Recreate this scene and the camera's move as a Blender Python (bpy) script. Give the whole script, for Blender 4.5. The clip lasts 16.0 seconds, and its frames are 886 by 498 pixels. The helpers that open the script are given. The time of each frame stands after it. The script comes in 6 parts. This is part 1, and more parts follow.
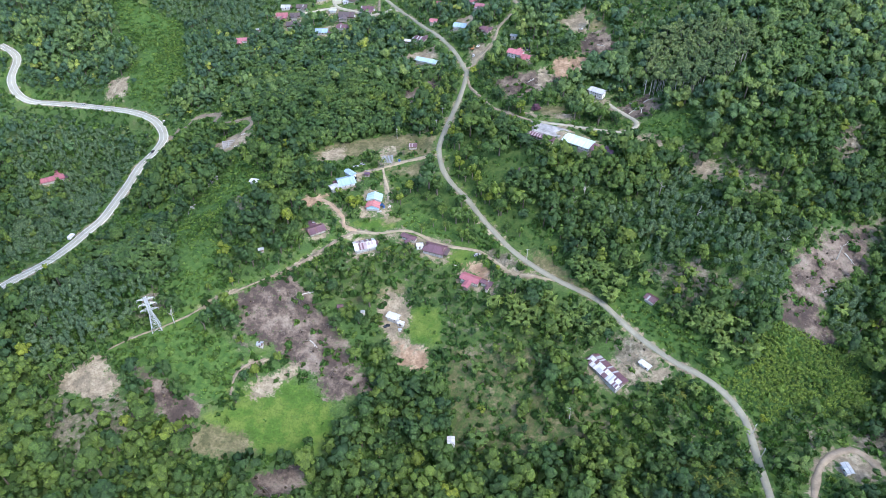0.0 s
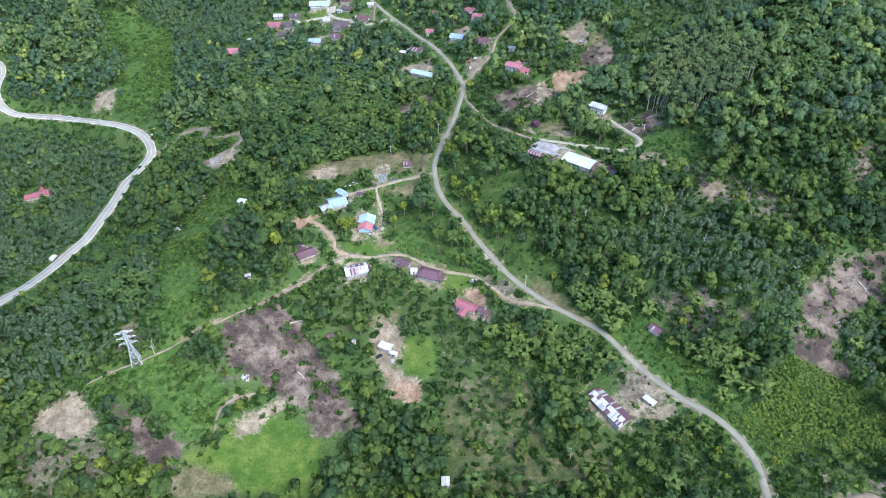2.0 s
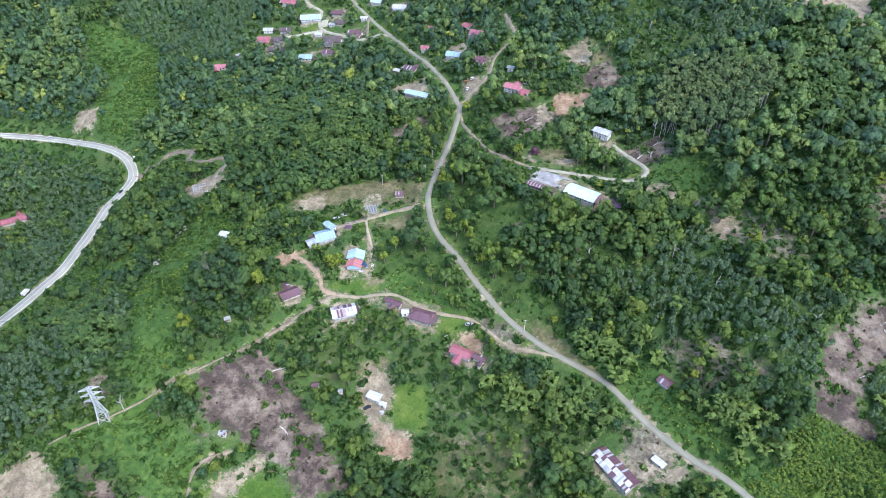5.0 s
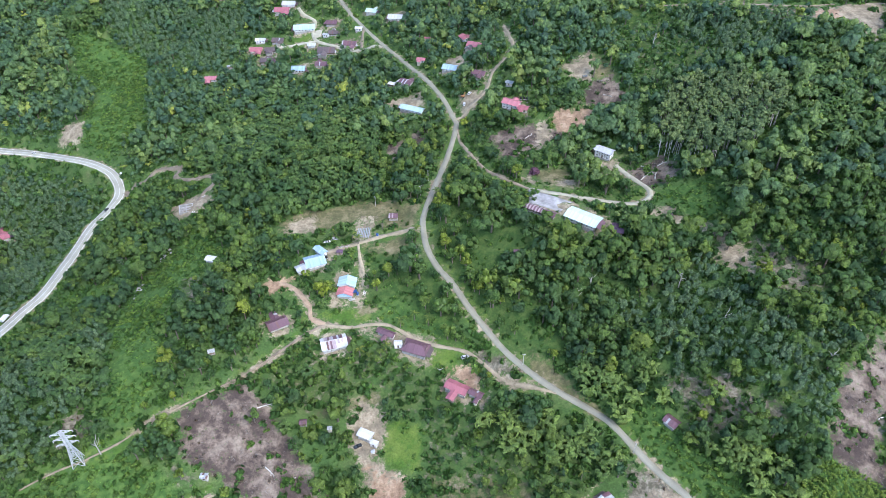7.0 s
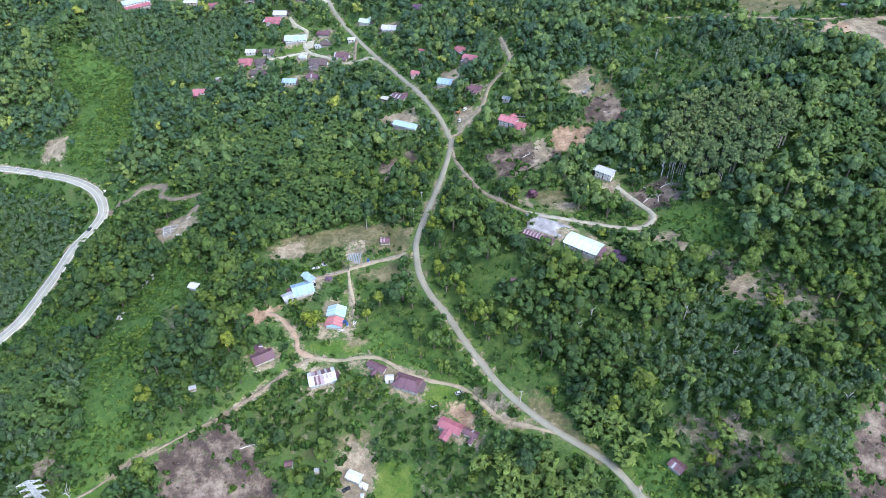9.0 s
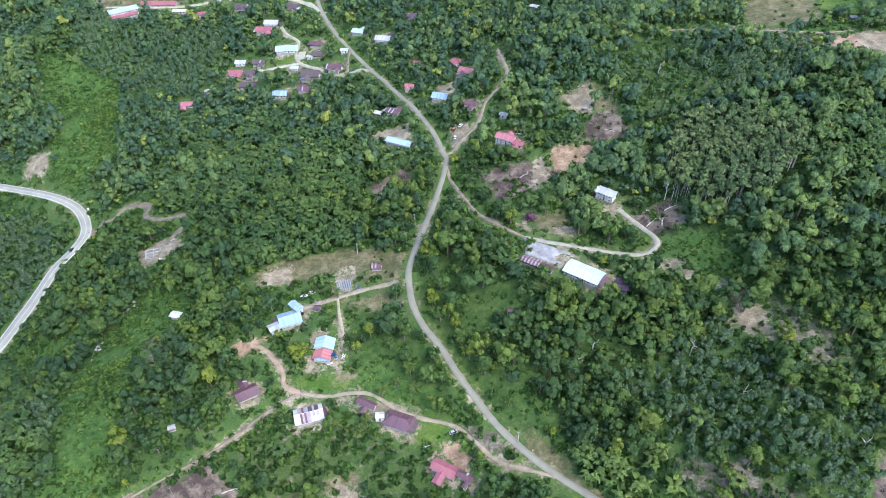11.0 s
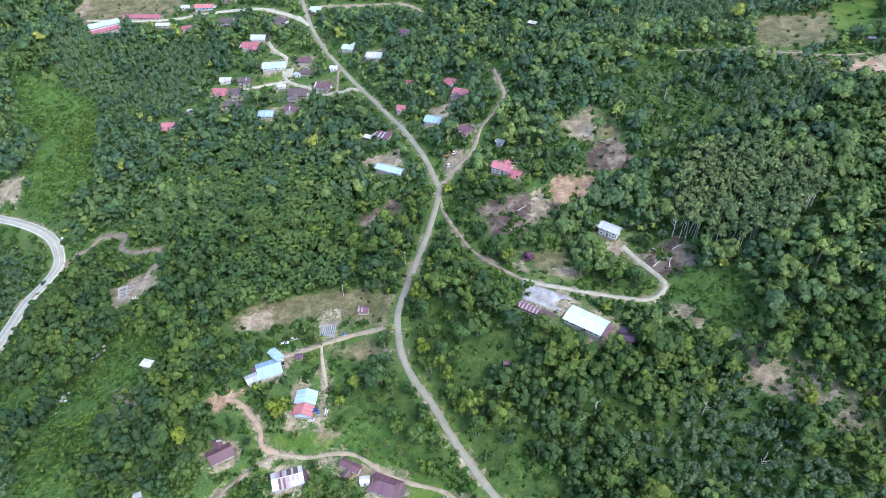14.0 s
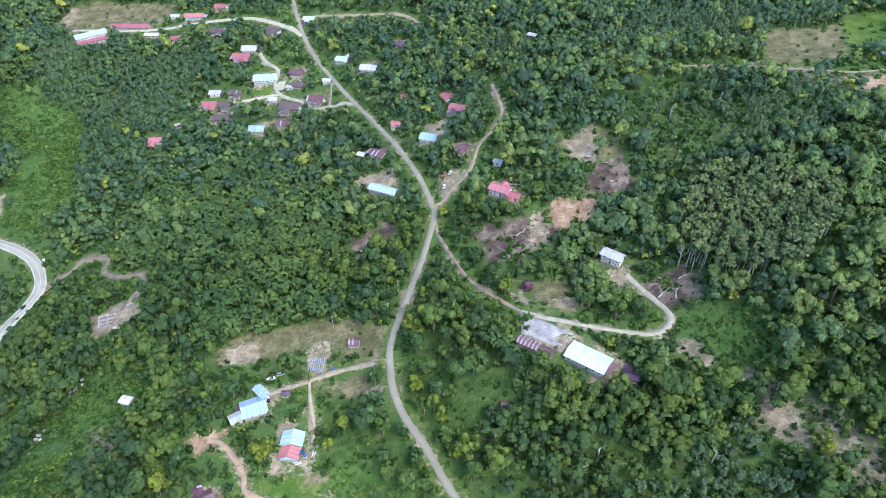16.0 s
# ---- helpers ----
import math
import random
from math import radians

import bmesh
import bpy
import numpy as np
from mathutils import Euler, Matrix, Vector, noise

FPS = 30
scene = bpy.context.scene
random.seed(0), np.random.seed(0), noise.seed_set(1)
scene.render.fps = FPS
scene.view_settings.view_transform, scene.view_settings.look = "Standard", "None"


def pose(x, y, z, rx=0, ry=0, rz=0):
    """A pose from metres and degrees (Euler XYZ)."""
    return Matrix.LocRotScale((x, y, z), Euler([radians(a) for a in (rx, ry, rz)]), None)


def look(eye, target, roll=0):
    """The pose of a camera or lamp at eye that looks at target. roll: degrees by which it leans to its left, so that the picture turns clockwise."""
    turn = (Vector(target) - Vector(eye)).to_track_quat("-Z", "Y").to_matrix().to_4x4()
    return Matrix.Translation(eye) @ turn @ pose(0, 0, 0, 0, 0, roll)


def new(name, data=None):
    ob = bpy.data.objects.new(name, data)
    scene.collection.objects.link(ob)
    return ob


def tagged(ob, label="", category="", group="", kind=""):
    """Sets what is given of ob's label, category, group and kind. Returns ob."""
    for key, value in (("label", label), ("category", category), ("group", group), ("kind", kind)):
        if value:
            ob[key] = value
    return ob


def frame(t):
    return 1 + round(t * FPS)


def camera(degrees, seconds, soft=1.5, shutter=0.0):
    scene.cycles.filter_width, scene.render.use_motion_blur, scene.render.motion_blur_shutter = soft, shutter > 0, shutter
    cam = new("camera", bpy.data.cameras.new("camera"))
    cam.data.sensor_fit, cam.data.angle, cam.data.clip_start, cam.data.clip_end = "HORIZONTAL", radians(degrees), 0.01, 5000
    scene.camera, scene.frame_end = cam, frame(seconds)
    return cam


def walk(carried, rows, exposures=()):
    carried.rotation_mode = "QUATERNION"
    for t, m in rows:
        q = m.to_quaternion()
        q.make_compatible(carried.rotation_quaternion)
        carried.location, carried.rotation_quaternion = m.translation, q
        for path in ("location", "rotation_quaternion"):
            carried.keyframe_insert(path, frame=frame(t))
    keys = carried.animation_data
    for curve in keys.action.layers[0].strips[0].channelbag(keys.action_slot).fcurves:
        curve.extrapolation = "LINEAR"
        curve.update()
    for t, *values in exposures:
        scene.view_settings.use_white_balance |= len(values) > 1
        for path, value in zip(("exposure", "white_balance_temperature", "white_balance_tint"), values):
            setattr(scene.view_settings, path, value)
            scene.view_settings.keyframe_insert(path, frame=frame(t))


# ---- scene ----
cam = camera(66.0, 16.0, 0.65)
METRES, EYE, TILT, LEAN, TURN = 200.0, 281.0, -40.7, 0.0, 0.0
ROWS = [
    (0.0, 0.0000, 0.0000, 0.0000, 0.000, 0.000, -0.000),
    (0.5, 0.0037, 0.0224, 0.0193, -0.000, 0.010, 0.020),
    (1.0, 0.0073, 0.0448, 0.0384, -0.020, 0.010, 0.040),
    (1.5, 0.0114, 0.0673, 0.0579, -0.010, -0.010, 0.060),
    (2.0, 0.0147, 0.0897, 0.0770, -0.020, -0.000, 0.070),
    (2.5, 0.0185, 0.1124, 0.0963, -0.020, -0.020, 0.070),
    (3.0, 0.0218, 0.1350, 0.1157, -0.010, -0.010, 0.060),
    (3.5, 0.0255, 0.1578, 0.1346, 0.020, -0.000, 0.050),
    (4.0, 0.0291, 0.1802, 0.1541, 0.040, -0.010, 0.050),
    (6.5, 0.0479, 0.2922, 0.2516, 0.080, -0.020, 0.070),
    (7.0, 0.0514, 0.3148, 0.2712, 0.080, -0.020, 0.080),
    (7.5, 0.0549, 0.3373, 0.2905, 0.070, -0.020, 0.090),
    (8.0, 0.0585, 0.3595, 0.3099, 0.030, -0.020, 0.120),
    (8.5, 0.0621, 0.3819, 0.3292, 0.000, -0.010, 0.140),
    (9.0, 0.0658, 0.4044, 0.3483, -0.020, -0.000, 0.160),
    (11.5, 0.0847, 0.5172, 0.4449, -0.100, -0.050, 0.250),
    (12.0, 0.0883, 0.5397, 0.4642, -0.100, -0.050, 0.260),
    (12.5, 0.0919, 0.5621, 0.4834, -0.100, -0.070, 0.270),
    (13.0, 0.0955, 0.5845, 0.5026, -0.110, -0.080, 0.270),
    (13.5, 0.0992, 0.6070, 0.5219, -0.120, -0.090, 0.280),
    (14.0, 0.1028, 0.6294, 0.5409, -0.140, -0.110, 0.280),
    (14.5, 0.1061, 0.6517, 0.5603, -0.160, -0.140, 0.270),
    (15.0, 0.1096, 0.6743, 0.5794, -0.150, -0.140, 0.270),
    (15.5, 0.1135, 0.6969, 0.5987, -0.150, -0.140, 0.290),
    (16.0, 0.1174, 0.7194, 0.6178, -0.140, -0.140, 0.300),
]
walk(cam, [(t, pose(0, 0, EYE, TILT, LEAN, TURN) @ pose(METRES * x, METRES * y, METRES * z, 90 + pitch, roll, yaw)) for t, x, y, z, yaw, pitch, roll in ROWS],
     ((0.0, 1.60, 5820, 11.5), (16.0, 1.60, 5820, 11.5)))

# ---- world and light ----
SUN_ELEVATION, SUN_AZIMUTH = 54.0, 138.0
world = bpy.data.worlds.new("overcast_sky")
scene.world = world
world.use_nodes = True
wn = world.node_tree.nodes
sky = wn.new("ShaderNodeTexSky")
sky.sky_type, sky.sun_disc = "NISHITA", False
sky.sun_elevation, sky.sun_rotation = radians(SUN_ELEVATION), radians(SUN_AZIMUTH)
sky.dust_density, sky.air_density = 2.0, 1.0
wn["Background"].inputs["Strength"].default_value = 0.15
world.node_tree.links.new(sky.outputs["Color"], wn["Background"].inputs["Color"])
sun_data = bpy.data.lights.new("sun", "SUN")
sun_data.energy, sun_data.angle, sun_data.color = 0.95, radians(28), (1.0, 0.97, 0.92)
sun = new("sun", sun_data)
a, e = radians(SUN_AZIMUTH), radians(SUN_ELEVATION)
sun.matrix_world = look((math.sin(a) * math.cos(e) * 900, math.cos(a) * math.cos(e) * 900, math.sin(e) * 900), (0, 0, 0))


# ---- materials ----
def nodes_of(mat):
    t = mat.node_tree
    return t, t.nodes, t.nodes["Principled BSDF"]


def ramp(t, socket, stops):
    r = t.nodes.new("ShaderNodeValToRGB")
    el = r.color_ramp.elements
    while len(el) < len(stops):
        el.new(0.5)
    for k, (p, c) in enumerate(stops):
        el[k].position, el[k].color = p, (*c, 1)
    t.links.new(socket, r.inputs["Fac"])
    return r.outputs["Color"]


def noise_at(t, scale, detail=3.0, space="Object", rough=0.55):
    tc = t.nodes.new("ShaderNodeTexCoord")
    n = t.nodes.new("ShaderNodeTexNoise")
    n.inputs["Scale"].default_value, n.inputs["Detail"].default_value = scale, detail
    n.inputs["Roughness"].default_value = rough
    t.links.new(tc.outputs[space], n.inputs["Vector"])
    return n.outputs["Fac"]


def mix(t, fac, a, b, mode="MIX"):
    m = t.nodes.new("ShaderNodeMix")
    m.data_type, m.blend_type = "RGBA", mode
    for key, v in ((0, fac), (6, a), (7, b)):
        if isinstance(v, bpy.types.NodeSocket):
            t.links.new(v, m.inputs[key])
        else:
            m.inputs[key].default_value = (*v, 1) if isinstance(v, tuple) else v
    return m.outputs[2]


def math_node(t, op, a, b=0.0, clamp=False):
    m = t.nodes.new("ShaderNodeMath")
    m.operation, m.use_clamp = op, clamp
    for key, v in ((0, a), (1, b)):
        if isinstance(v, bpy.types.NodeSocket):
            t.links.new(v, m.inputs[key])
        else:
            m.inputs[key].default_value = v
    return m.outputs[0]


def bump(t, bsdf, height, strength, distance):
    b = t.nodes.new("ShaderNodeBump")
    b.inputs["Strength"].default_value, b.inputs["Distance"].default_value = strength, distance
    t.links.new(height, b.inputs["Height"])
    t.links.new(b.outputs["Normal"], bsdf.inputs["Normal"])


def attribute(t, name):
    n = t.nodes.new("ShaderNodeAttribute")
    n.attribute_name = name
    return n.outputs["Fac"]


def plain(name, colour, rough=0.6, metal=0.0, vary=0.25, scale=0.8, relief=0.0, fine=6.0):
    """A worn surface: two scales of stain over one colour, a shift from piece to piece, fine relief."""
    mat = bpy.data.materials.new(name)
    mat.use_nodes = True
    t, n, bsdf = nodes_of(mat)
    dark = tuple(c * (1 - vary) for c in colour)
    light = tuple(min(1, c * (1 + vary * 0.6)) for c in colour)
    c = ramp(t, noise_at(t, scale, 4), ((0.3, dark), (0.7, light)))
    info = n.new("ShaderNodeObjectInfo")
    tone = ramp(t, info.outputs["Random"], ((0.0, (0.8, 0.8, 0.8)), (1.0, (1.08, 1.08, 1.08))))
    c = mix(t, 1.0, c, tone, "MULTIPLY")
    c = mix(t, 0.35, c, ramp(t, noise_at(t, fine, 5), ((0.3, (0.6, 0.58, 0.55)), (0.6, (1, 1, 1)))), "MULTIPLY")
    t.links.new(c, bsdf.inputs["Base Color"])
    bsdf.inputs["Roughness"].default_value, bsdf.inputs["Metallic"].default_value = rough, metal
    if relief:
        bump(t, bsdf, noise_at(t, fine, 4), 0.6, relief)
    return mat


def leafy(name, stops, thing=False, through_light=0.42, shine=0.35):
    """Foliage: hue by tree, brightness by clump, stains over whole stands."""
    mat = bpy.data.materials.new(name)
    mat.use_nodes = True
    t, n, bsdf = nodes_of(mat)
    tint = n.new("ShaderNodeObjectInfo").outputs["Random"] if thing else attribute(t, "tint")
    c = ramp(t, tint, stops)
    isl = n.new("ShaderNodeNewGeometry").outputs["Random Per Island"]
    c = mix(t, 1.0, c, ramp(t, isl, ((0.0, (0.68, 0.71, 0.68)), (0.5, (1, 1, 1)), (1.0, (1.48, 1.43, 1.28)))), "MULTIPLY")
    c = mix(t, 0.6, c, ramp(t, noise_at(t, 0.02, 3, "Object"), ((0.35, (0.75, 0.85, 0.8)), (0.65, (1.15, 1.1, 0.9)))), "MULTIPLY")
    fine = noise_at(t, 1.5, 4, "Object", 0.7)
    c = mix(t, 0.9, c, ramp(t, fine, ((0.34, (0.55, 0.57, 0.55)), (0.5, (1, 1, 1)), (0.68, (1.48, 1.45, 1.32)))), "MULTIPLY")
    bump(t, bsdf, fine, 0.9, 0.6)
    t.links.new(c, bsdf.inputs["Base Color"])
    bsdf.inputs["Roughness"].default_value = 0.55
    bsdf.inputs["Specular IOR Level"].default_value = shine
    tr = n.new("ShaderNodeBsdfTranslucent")
    t.links.new(mix(t, 1.0, c, (1.1, 1.25, 0.5), "MULTIPLY"), tr.inputs["Color"])
    ms = n.new("ShaderNodeMixShader")
    ms.inputs["Fac"].default_value = through_light
    t.links.new(bsdf.outputs["BSDF"], ms.inputs[1])
    t.links.new(tr.outputs["BSDF"], ms.inputs[2])
    t.links.new(ms.outputs["Shader"], n["Material Output"].inputs["Surface"])
    return mat


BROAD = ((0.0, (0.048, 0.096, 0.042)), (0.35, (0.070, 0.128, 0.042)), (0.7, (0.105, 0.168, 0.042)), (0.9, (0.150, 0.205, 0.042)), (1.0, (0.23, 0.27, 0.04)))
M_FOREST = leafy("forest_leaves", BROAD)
# forest leaves again, paler and bluer: distance haze put into the leaf colour
M_FAR_HAZED = leafy("far_forest_leaves_hazed", tuple((k, (r * 1.42, g * 1.32, b * 1.95)) for k, (r, g, b) in BROAD))
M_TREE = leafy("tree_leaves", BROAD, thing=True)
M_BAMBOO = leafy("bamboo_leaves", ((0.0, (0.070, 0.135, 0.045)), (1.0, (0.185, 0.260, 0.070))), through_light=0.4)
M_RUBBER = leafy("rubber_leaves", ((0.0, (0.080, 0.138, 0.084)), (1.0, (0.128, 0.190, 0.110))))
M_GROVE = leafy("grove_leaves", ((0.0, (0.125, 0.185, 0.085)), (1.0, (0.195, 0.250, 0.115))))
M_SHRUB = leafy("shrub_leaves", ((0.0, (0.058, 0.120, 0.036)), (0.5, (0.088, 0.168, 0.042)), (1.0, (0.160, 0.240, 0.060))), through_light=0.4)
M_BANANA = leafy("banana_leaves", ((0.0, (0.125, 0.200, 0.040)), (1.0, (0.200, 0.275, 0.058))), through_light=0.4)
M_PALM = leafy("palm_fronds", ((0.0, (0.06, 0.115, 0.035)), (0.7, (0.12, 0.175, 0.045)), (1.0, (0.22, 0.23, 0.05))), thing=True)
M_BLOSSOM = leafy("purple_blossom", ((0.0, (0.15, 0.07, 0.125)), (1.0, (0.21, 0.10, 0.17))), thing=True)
M_BARK = plain("bark", (0.20, 0.165, 0.13), 0.9, vary=0.4, scale=1.5)
M_PALE_BARK = plain("pale_bark", (0.50, 0.48, 0.43), 0.85, vary=0.3)
M_DEADWOOD = plain("dead_wood", (0.30, 0.27, 0.235), 0.9, vary=0.4)
M_ROAD = plain("worn_asphalt", (0.315, 0.302, 0.228), 0.85, vary=0.18, scale=0.12, fine=2.0)
M_HIGHWAY = plain("pale_asphalt", (0.325, 0.318, 0.258), 0.85, vary=0.18, scale=0.1, fine=2.0)
M_CONCRETE = plain("concrete_lane", (0.43, 0.405, 0.300), 0.85, vary=0.25, scale=0.3, fine=3.0)
M_DIRT = plain("dirt_track", (0.275, 0.22, 0.155), 0.95, vary=0.35, scale=0.25, fine=2.5, relief=0.05)
M_DUST = plain("pale_dust", (0.345, 0.288, 0.192), 0.95, vary=0.3, scale=0.3, fine=2.5)
M_RED_DIRT = plain("orange_earth", (0.33, 0.240, 0.160), 0.95, vary=0.3, scale=0.25, fine=2.0, relief=0.05)
M_GRAVEL = plain("grey_gravel", (0.30, 0.28, 0.225), 0.95, vary=0.3, scale=0.3, fine=4.0)
M_LINE = plain("road_paint", (0.75, 0.75, 0.72), 0.6, vary=0.2)
ROOFS = dict(
    blush=(0.42, 0.33, 0.34),     maroon=(0.145, 0.075, 0.092), hip=(0.150, 0.078, 0.098), red=(0.36, 0.125, 0.145), rose=(0.44, 0.17, 0.195), white=(0.60, 0.60, 0.59), zinc=(0.42, 0.44, 0.45),
    blue=(0.34, 0.47, 0.57), sky=(0.42, 0.56, 0.61), coral=(0.50, 0.19, 0.19), long=(0.58, 0.74, 0.68), purple=(0.11, 0.06, 0.10), pale=(0.48, 0.49, 0.52), brown=(0.115, 0.085, 0.082), cyan=(0.46, 0.60, 0.55))
M_ROOF = {k: plain(k + "_metal_sheet", v, 0.45, 0.0, vary=0.18, scale=0.5, fine=2.0) for k, v in ROOFS.items()}
M_RUST = plain("rusted_sheet", (0.16, 0.085, 0.075), 0.7, vary=0.35)
M_WALL = [plain("cream_plaster", (0.62, 0.57, 0.48), 0.8), plain("white_plaster", (0.72, 0.72, 0.70), 0.8), plain("weathered_boards", (0.23, 0.18, 0.145), 0.85, vary=0.35), plain("blue_plaster", (0.40, 0.58, 0.72), 0.8), plain("pink_plaster", (0.62, 0.42, 0.38), 0.8)]
M_CEMENT = plain("cement", (0.40, 0.39, 0.37), 0.9, vary=0.3)
M_TIMBER = plain("dark_timber", (0.15, 0.105, 0.075), 0.8, vary=0.3)
M_GLASS = plain("window_glass", (0.03, 0.035, 0.04), 0.08, vary=0.1)
M_FRAME = plain("white_frame", (0.7, 0.7, 0.68), 0.5, vary=0.1)
M_STEEL = plain("galvanised_steel", (0.45, 0.47, 0.47), 0.5, 0.0, vary=0.15)
M_RUBBER_BLACK = plain("black_rubber", (0.02, 0.02, 0.02), 0.8, vary=0.1)
M_MULCH = plain("silver_black_mulch", (0.30, 0.32, 0.34), 0.5, vary=0.2)
CAR = {k: plain(k + "_car_paint", v, 0.25, vary=0.05) for k, v in dict(white=(0.75, 0.75, 0.75), dark=(0.03, 0.035, 0.04), silver=(0.45, 0.46, 0.48), blue=(0.05, 0.12, 0.3), red=(0.4, 0.04, 0.03)).items()}

# ---- land ----
from mathutils.kdtree import KDTree

HILLS = [(-195, 265, 90, 1.4), (210, 480, 140, 44.3), (-330, 490, 90, -69.8), (-15, 220, 90, -45.6), (120, 460, 60, -38.6), (-240, 370, 40, -22.2), (-105, 625, 90, -28), (210, 270, 140, -40.6), (0, 510, 40, -15), (-180, 390, 40, -10.4), (80, 410, 40, 15.7), (180, 290, 40, 20.2), (40, 250, 40, 11.9), (220, 410, 40, 11.4), (-280, 590, 40, 18.8), (-30, 430, 60, -11.3), (-220, 630, 40, 0.6), (-400, 730, 40, -13.5), (220, 250, 40, -7.2), (-320, 730, 40, 30.9), (-280, 690, 140, -19.2), (20, 630, 40, -8), (-160, 290, 40, 13.2), (180, 570, 40, -6.9), (-182, 362, 30, 5.0)]


def relief(x, y):
    """The height of the natural slopes."""
    x, y = np.asarray(x, float), np.asarray(y, float)
    z = 25.48 + 9.75 * np.clip(x, -900, 900) / 100 + 7.14 * (np.clip(y, -500, 1400) - 350) / 100
    for hx, hy, r, h in HILLS:
        z = z + h * np.exp(-((x - hx) ** 2 + (y - hy) ** 2) / (2 * r * r))
    return z


MAIN_ROAD = [(147.4, 154.9), (148.8, 172.3), (149.7, 184.4), (150.6, 196.9), (149.5, 206.6), (144.4, 218.3), (135.7, 228.9), (126.0, 236.9), (117.5, 245.8), (106.2, 259.0), (93.6, 277.3), (86.6, 284.5), (76.5, 292.2), (67.5, 299.0), (56.9, 308.3), (47.3, 318.0), (40.3, 326.3), (33.1, 336.6), (24.2, 350.0), (14.9, 366.3), (6.7, 378.2), (0.2, 393.4), (-2.5, 410.1), (-2.0, 423.7), (6.3, 458.6), (12.1, 483.2), (19.1, 516.1), (18.0, 525.2), (10.7, 547.9), (1.7, 569.7), (-10.0, 597.9), (-24.3, 629.7), (-34.2, 648.4), (-44.5, 666.4), (-63.6, 699.7), (-81.2, 731.2), (-94.5, 760.5), (-105.0, 791.4), (-113.5, 823.6)]
HIGHWAY = [(-277.1, 307.1), (-273.9, 337.1), (-273.9, 370.4), (-270.7, 398.0), (-264.0, 419.4), (-262.9, 451.8), (-263.3, 492.0), (-252.2, 509.3), (-247.6, 522.9), (-257.8, 541.9), (-274.2, 554.1), (-302.8, 567.4), (-341.9, 582.6), (-370.5, 586.6), (-393.5, 586.0), (-408.1, 592.8), (-418.3, 608.5), (-421.3, 632.0), (-428.7, 644.3), (-447.3, 656.5)]
VILLAGE_LANE = [(67.3, 297.5), (47.9, 303.9), (38.1, 310.6), (29.5, 319.4), (20.7, 326.1), (5.4, 331.0), (-5.6, 335.8), (-20.0, 344.4), (-31.2, 345.6), (-42.3, 344.1), (-56.7, 345.8)]
RED_TRACK = [(-56.7, 345.8), (-65.0, 349.8), (-66.5, 356.5), (-73.6, 366.1), (-80.3, 371.8), (-86.1, 373.1)]
DIRT_SPUR = [(-56.7, 345.8), (-65.5, 340.3), (-77.9, 329.3), (-87.8, 319.9)]
RIDGE_PATH = [(-87.8, 319.9), (-95.8, 312.2), (-107.9, 302.0), (-125.5, 286.1), (-134.8, 277.1), (-143.7, 267.7), (-156.3, 258.7), (-167.2, 253.2), (-182.0, 244.6)]
FARM_DRIVE = [(-3.3, 410.5), (-16.7, 409.9), (-30.8, 407.5), (-43.2, 403.6), (-55.3, 399.4), (-63.2, 396.5)]
YARD_LANE = [(-42.5, 402.9), (-40.0, 389.5), (-37.1, 379.2), (-37.2, 371.0)]
HILL_TRACK = [(19.1, 516.1), (22.8, 498.9), (29.5, 480.1), (36.1, 462.8), (44.0, 449.9), (57.5, 433.4), (63.2, 427.3)]
HILL_DRIVE = [(63.2, 427.3), (73.2, 422.1), (89.2, 417.5), (100.0, 415.3), (113.4, 413.0), (122.6, 411.6), (130.4, 413.3), (135.7, 418.7), (136.1, 425.3), (132.2, 434.3), (127.4, 444.0), (122.0, 455.4)]
UPPER_LANE = [(18.0, 523.9), (30.3, 533.3), (39.2, 540.5), (43.2, 547.8), (47.9, 562.0), (58.2, 574.8), (63.7, 587.9), (63.4, 599.2), (59.7, 631.2)]
HAMLET_LANE = [(-44.1, 661.4), (-55.8, 666.2), (-74.5, 670.2), (-90.1, 683.5), (-108.5, 696.5), (-114.2, 709.7), (-114.1, 726.4), (-126.9, 739.5), (-133.7, 751.7)]
HALL_LANE = [(-108.5, 696.5), (-120.4, 696.7), (-134.6, 695.5), (-151.2, 695.4)]
SHORT_LANE = [(-63.4, 697.6), (-64.5, 684.5), (-63.8, 668.8)]
SCHOOL_ROAD = [(-97.6, 765.2), (-112.4, 781.0), (-129.9, 793.7), (-153.1, 805.3), (-185.9, 808.4), (-212.7, 807.5), (-233.5, 804.6), (-281.6, 805.5), (-320.6, 809.5)]
PAD_TRACK = [(-246.1, 523.7), (-227.0, 526.1), (-217.4, 534.8), (-195.5, 527.9), (-196.1, 517.2), (-184.0, 505.3), (-167.8, 499.6), (-161.7, 498.9), (-154.8, 485.8), (-158.9, 477.1), (-162.1, 466.5)]
TOP_ROAD = [(-103.4, 791.0), (-87.7, 790.9), (-56.1, 782.8), (-20.2, 773.0), (-5.1, 762.6), (5.0, 747.7)]
LOWER_DRIVE = [(200.1, 166.3), (197.7, 175.6), (192.9, 181.5), (183.3, 179.8), (174.1, 172.9), (165.6, 158.4)]
FIELD_PATH = [(-114.5, 227.2), (-114.3, 237.2), (-111.1, 244.5), (-100.4, 252.1)]
FAR_TRACK = [(174.3, 602.0), (196.8, 594.4), (217.6, 585.0), (236.7, 574.0), (264.4, 562.2), (287.3, 563.2)]
PYLON = [(-161.0, 254.6), (-156.2, 257.3), (-159.3, 257.7)]
FORECOURT = [(62.5, 425.7), (87.0, 410.2), (78.8, 401.5), (61.8, 412.0)]
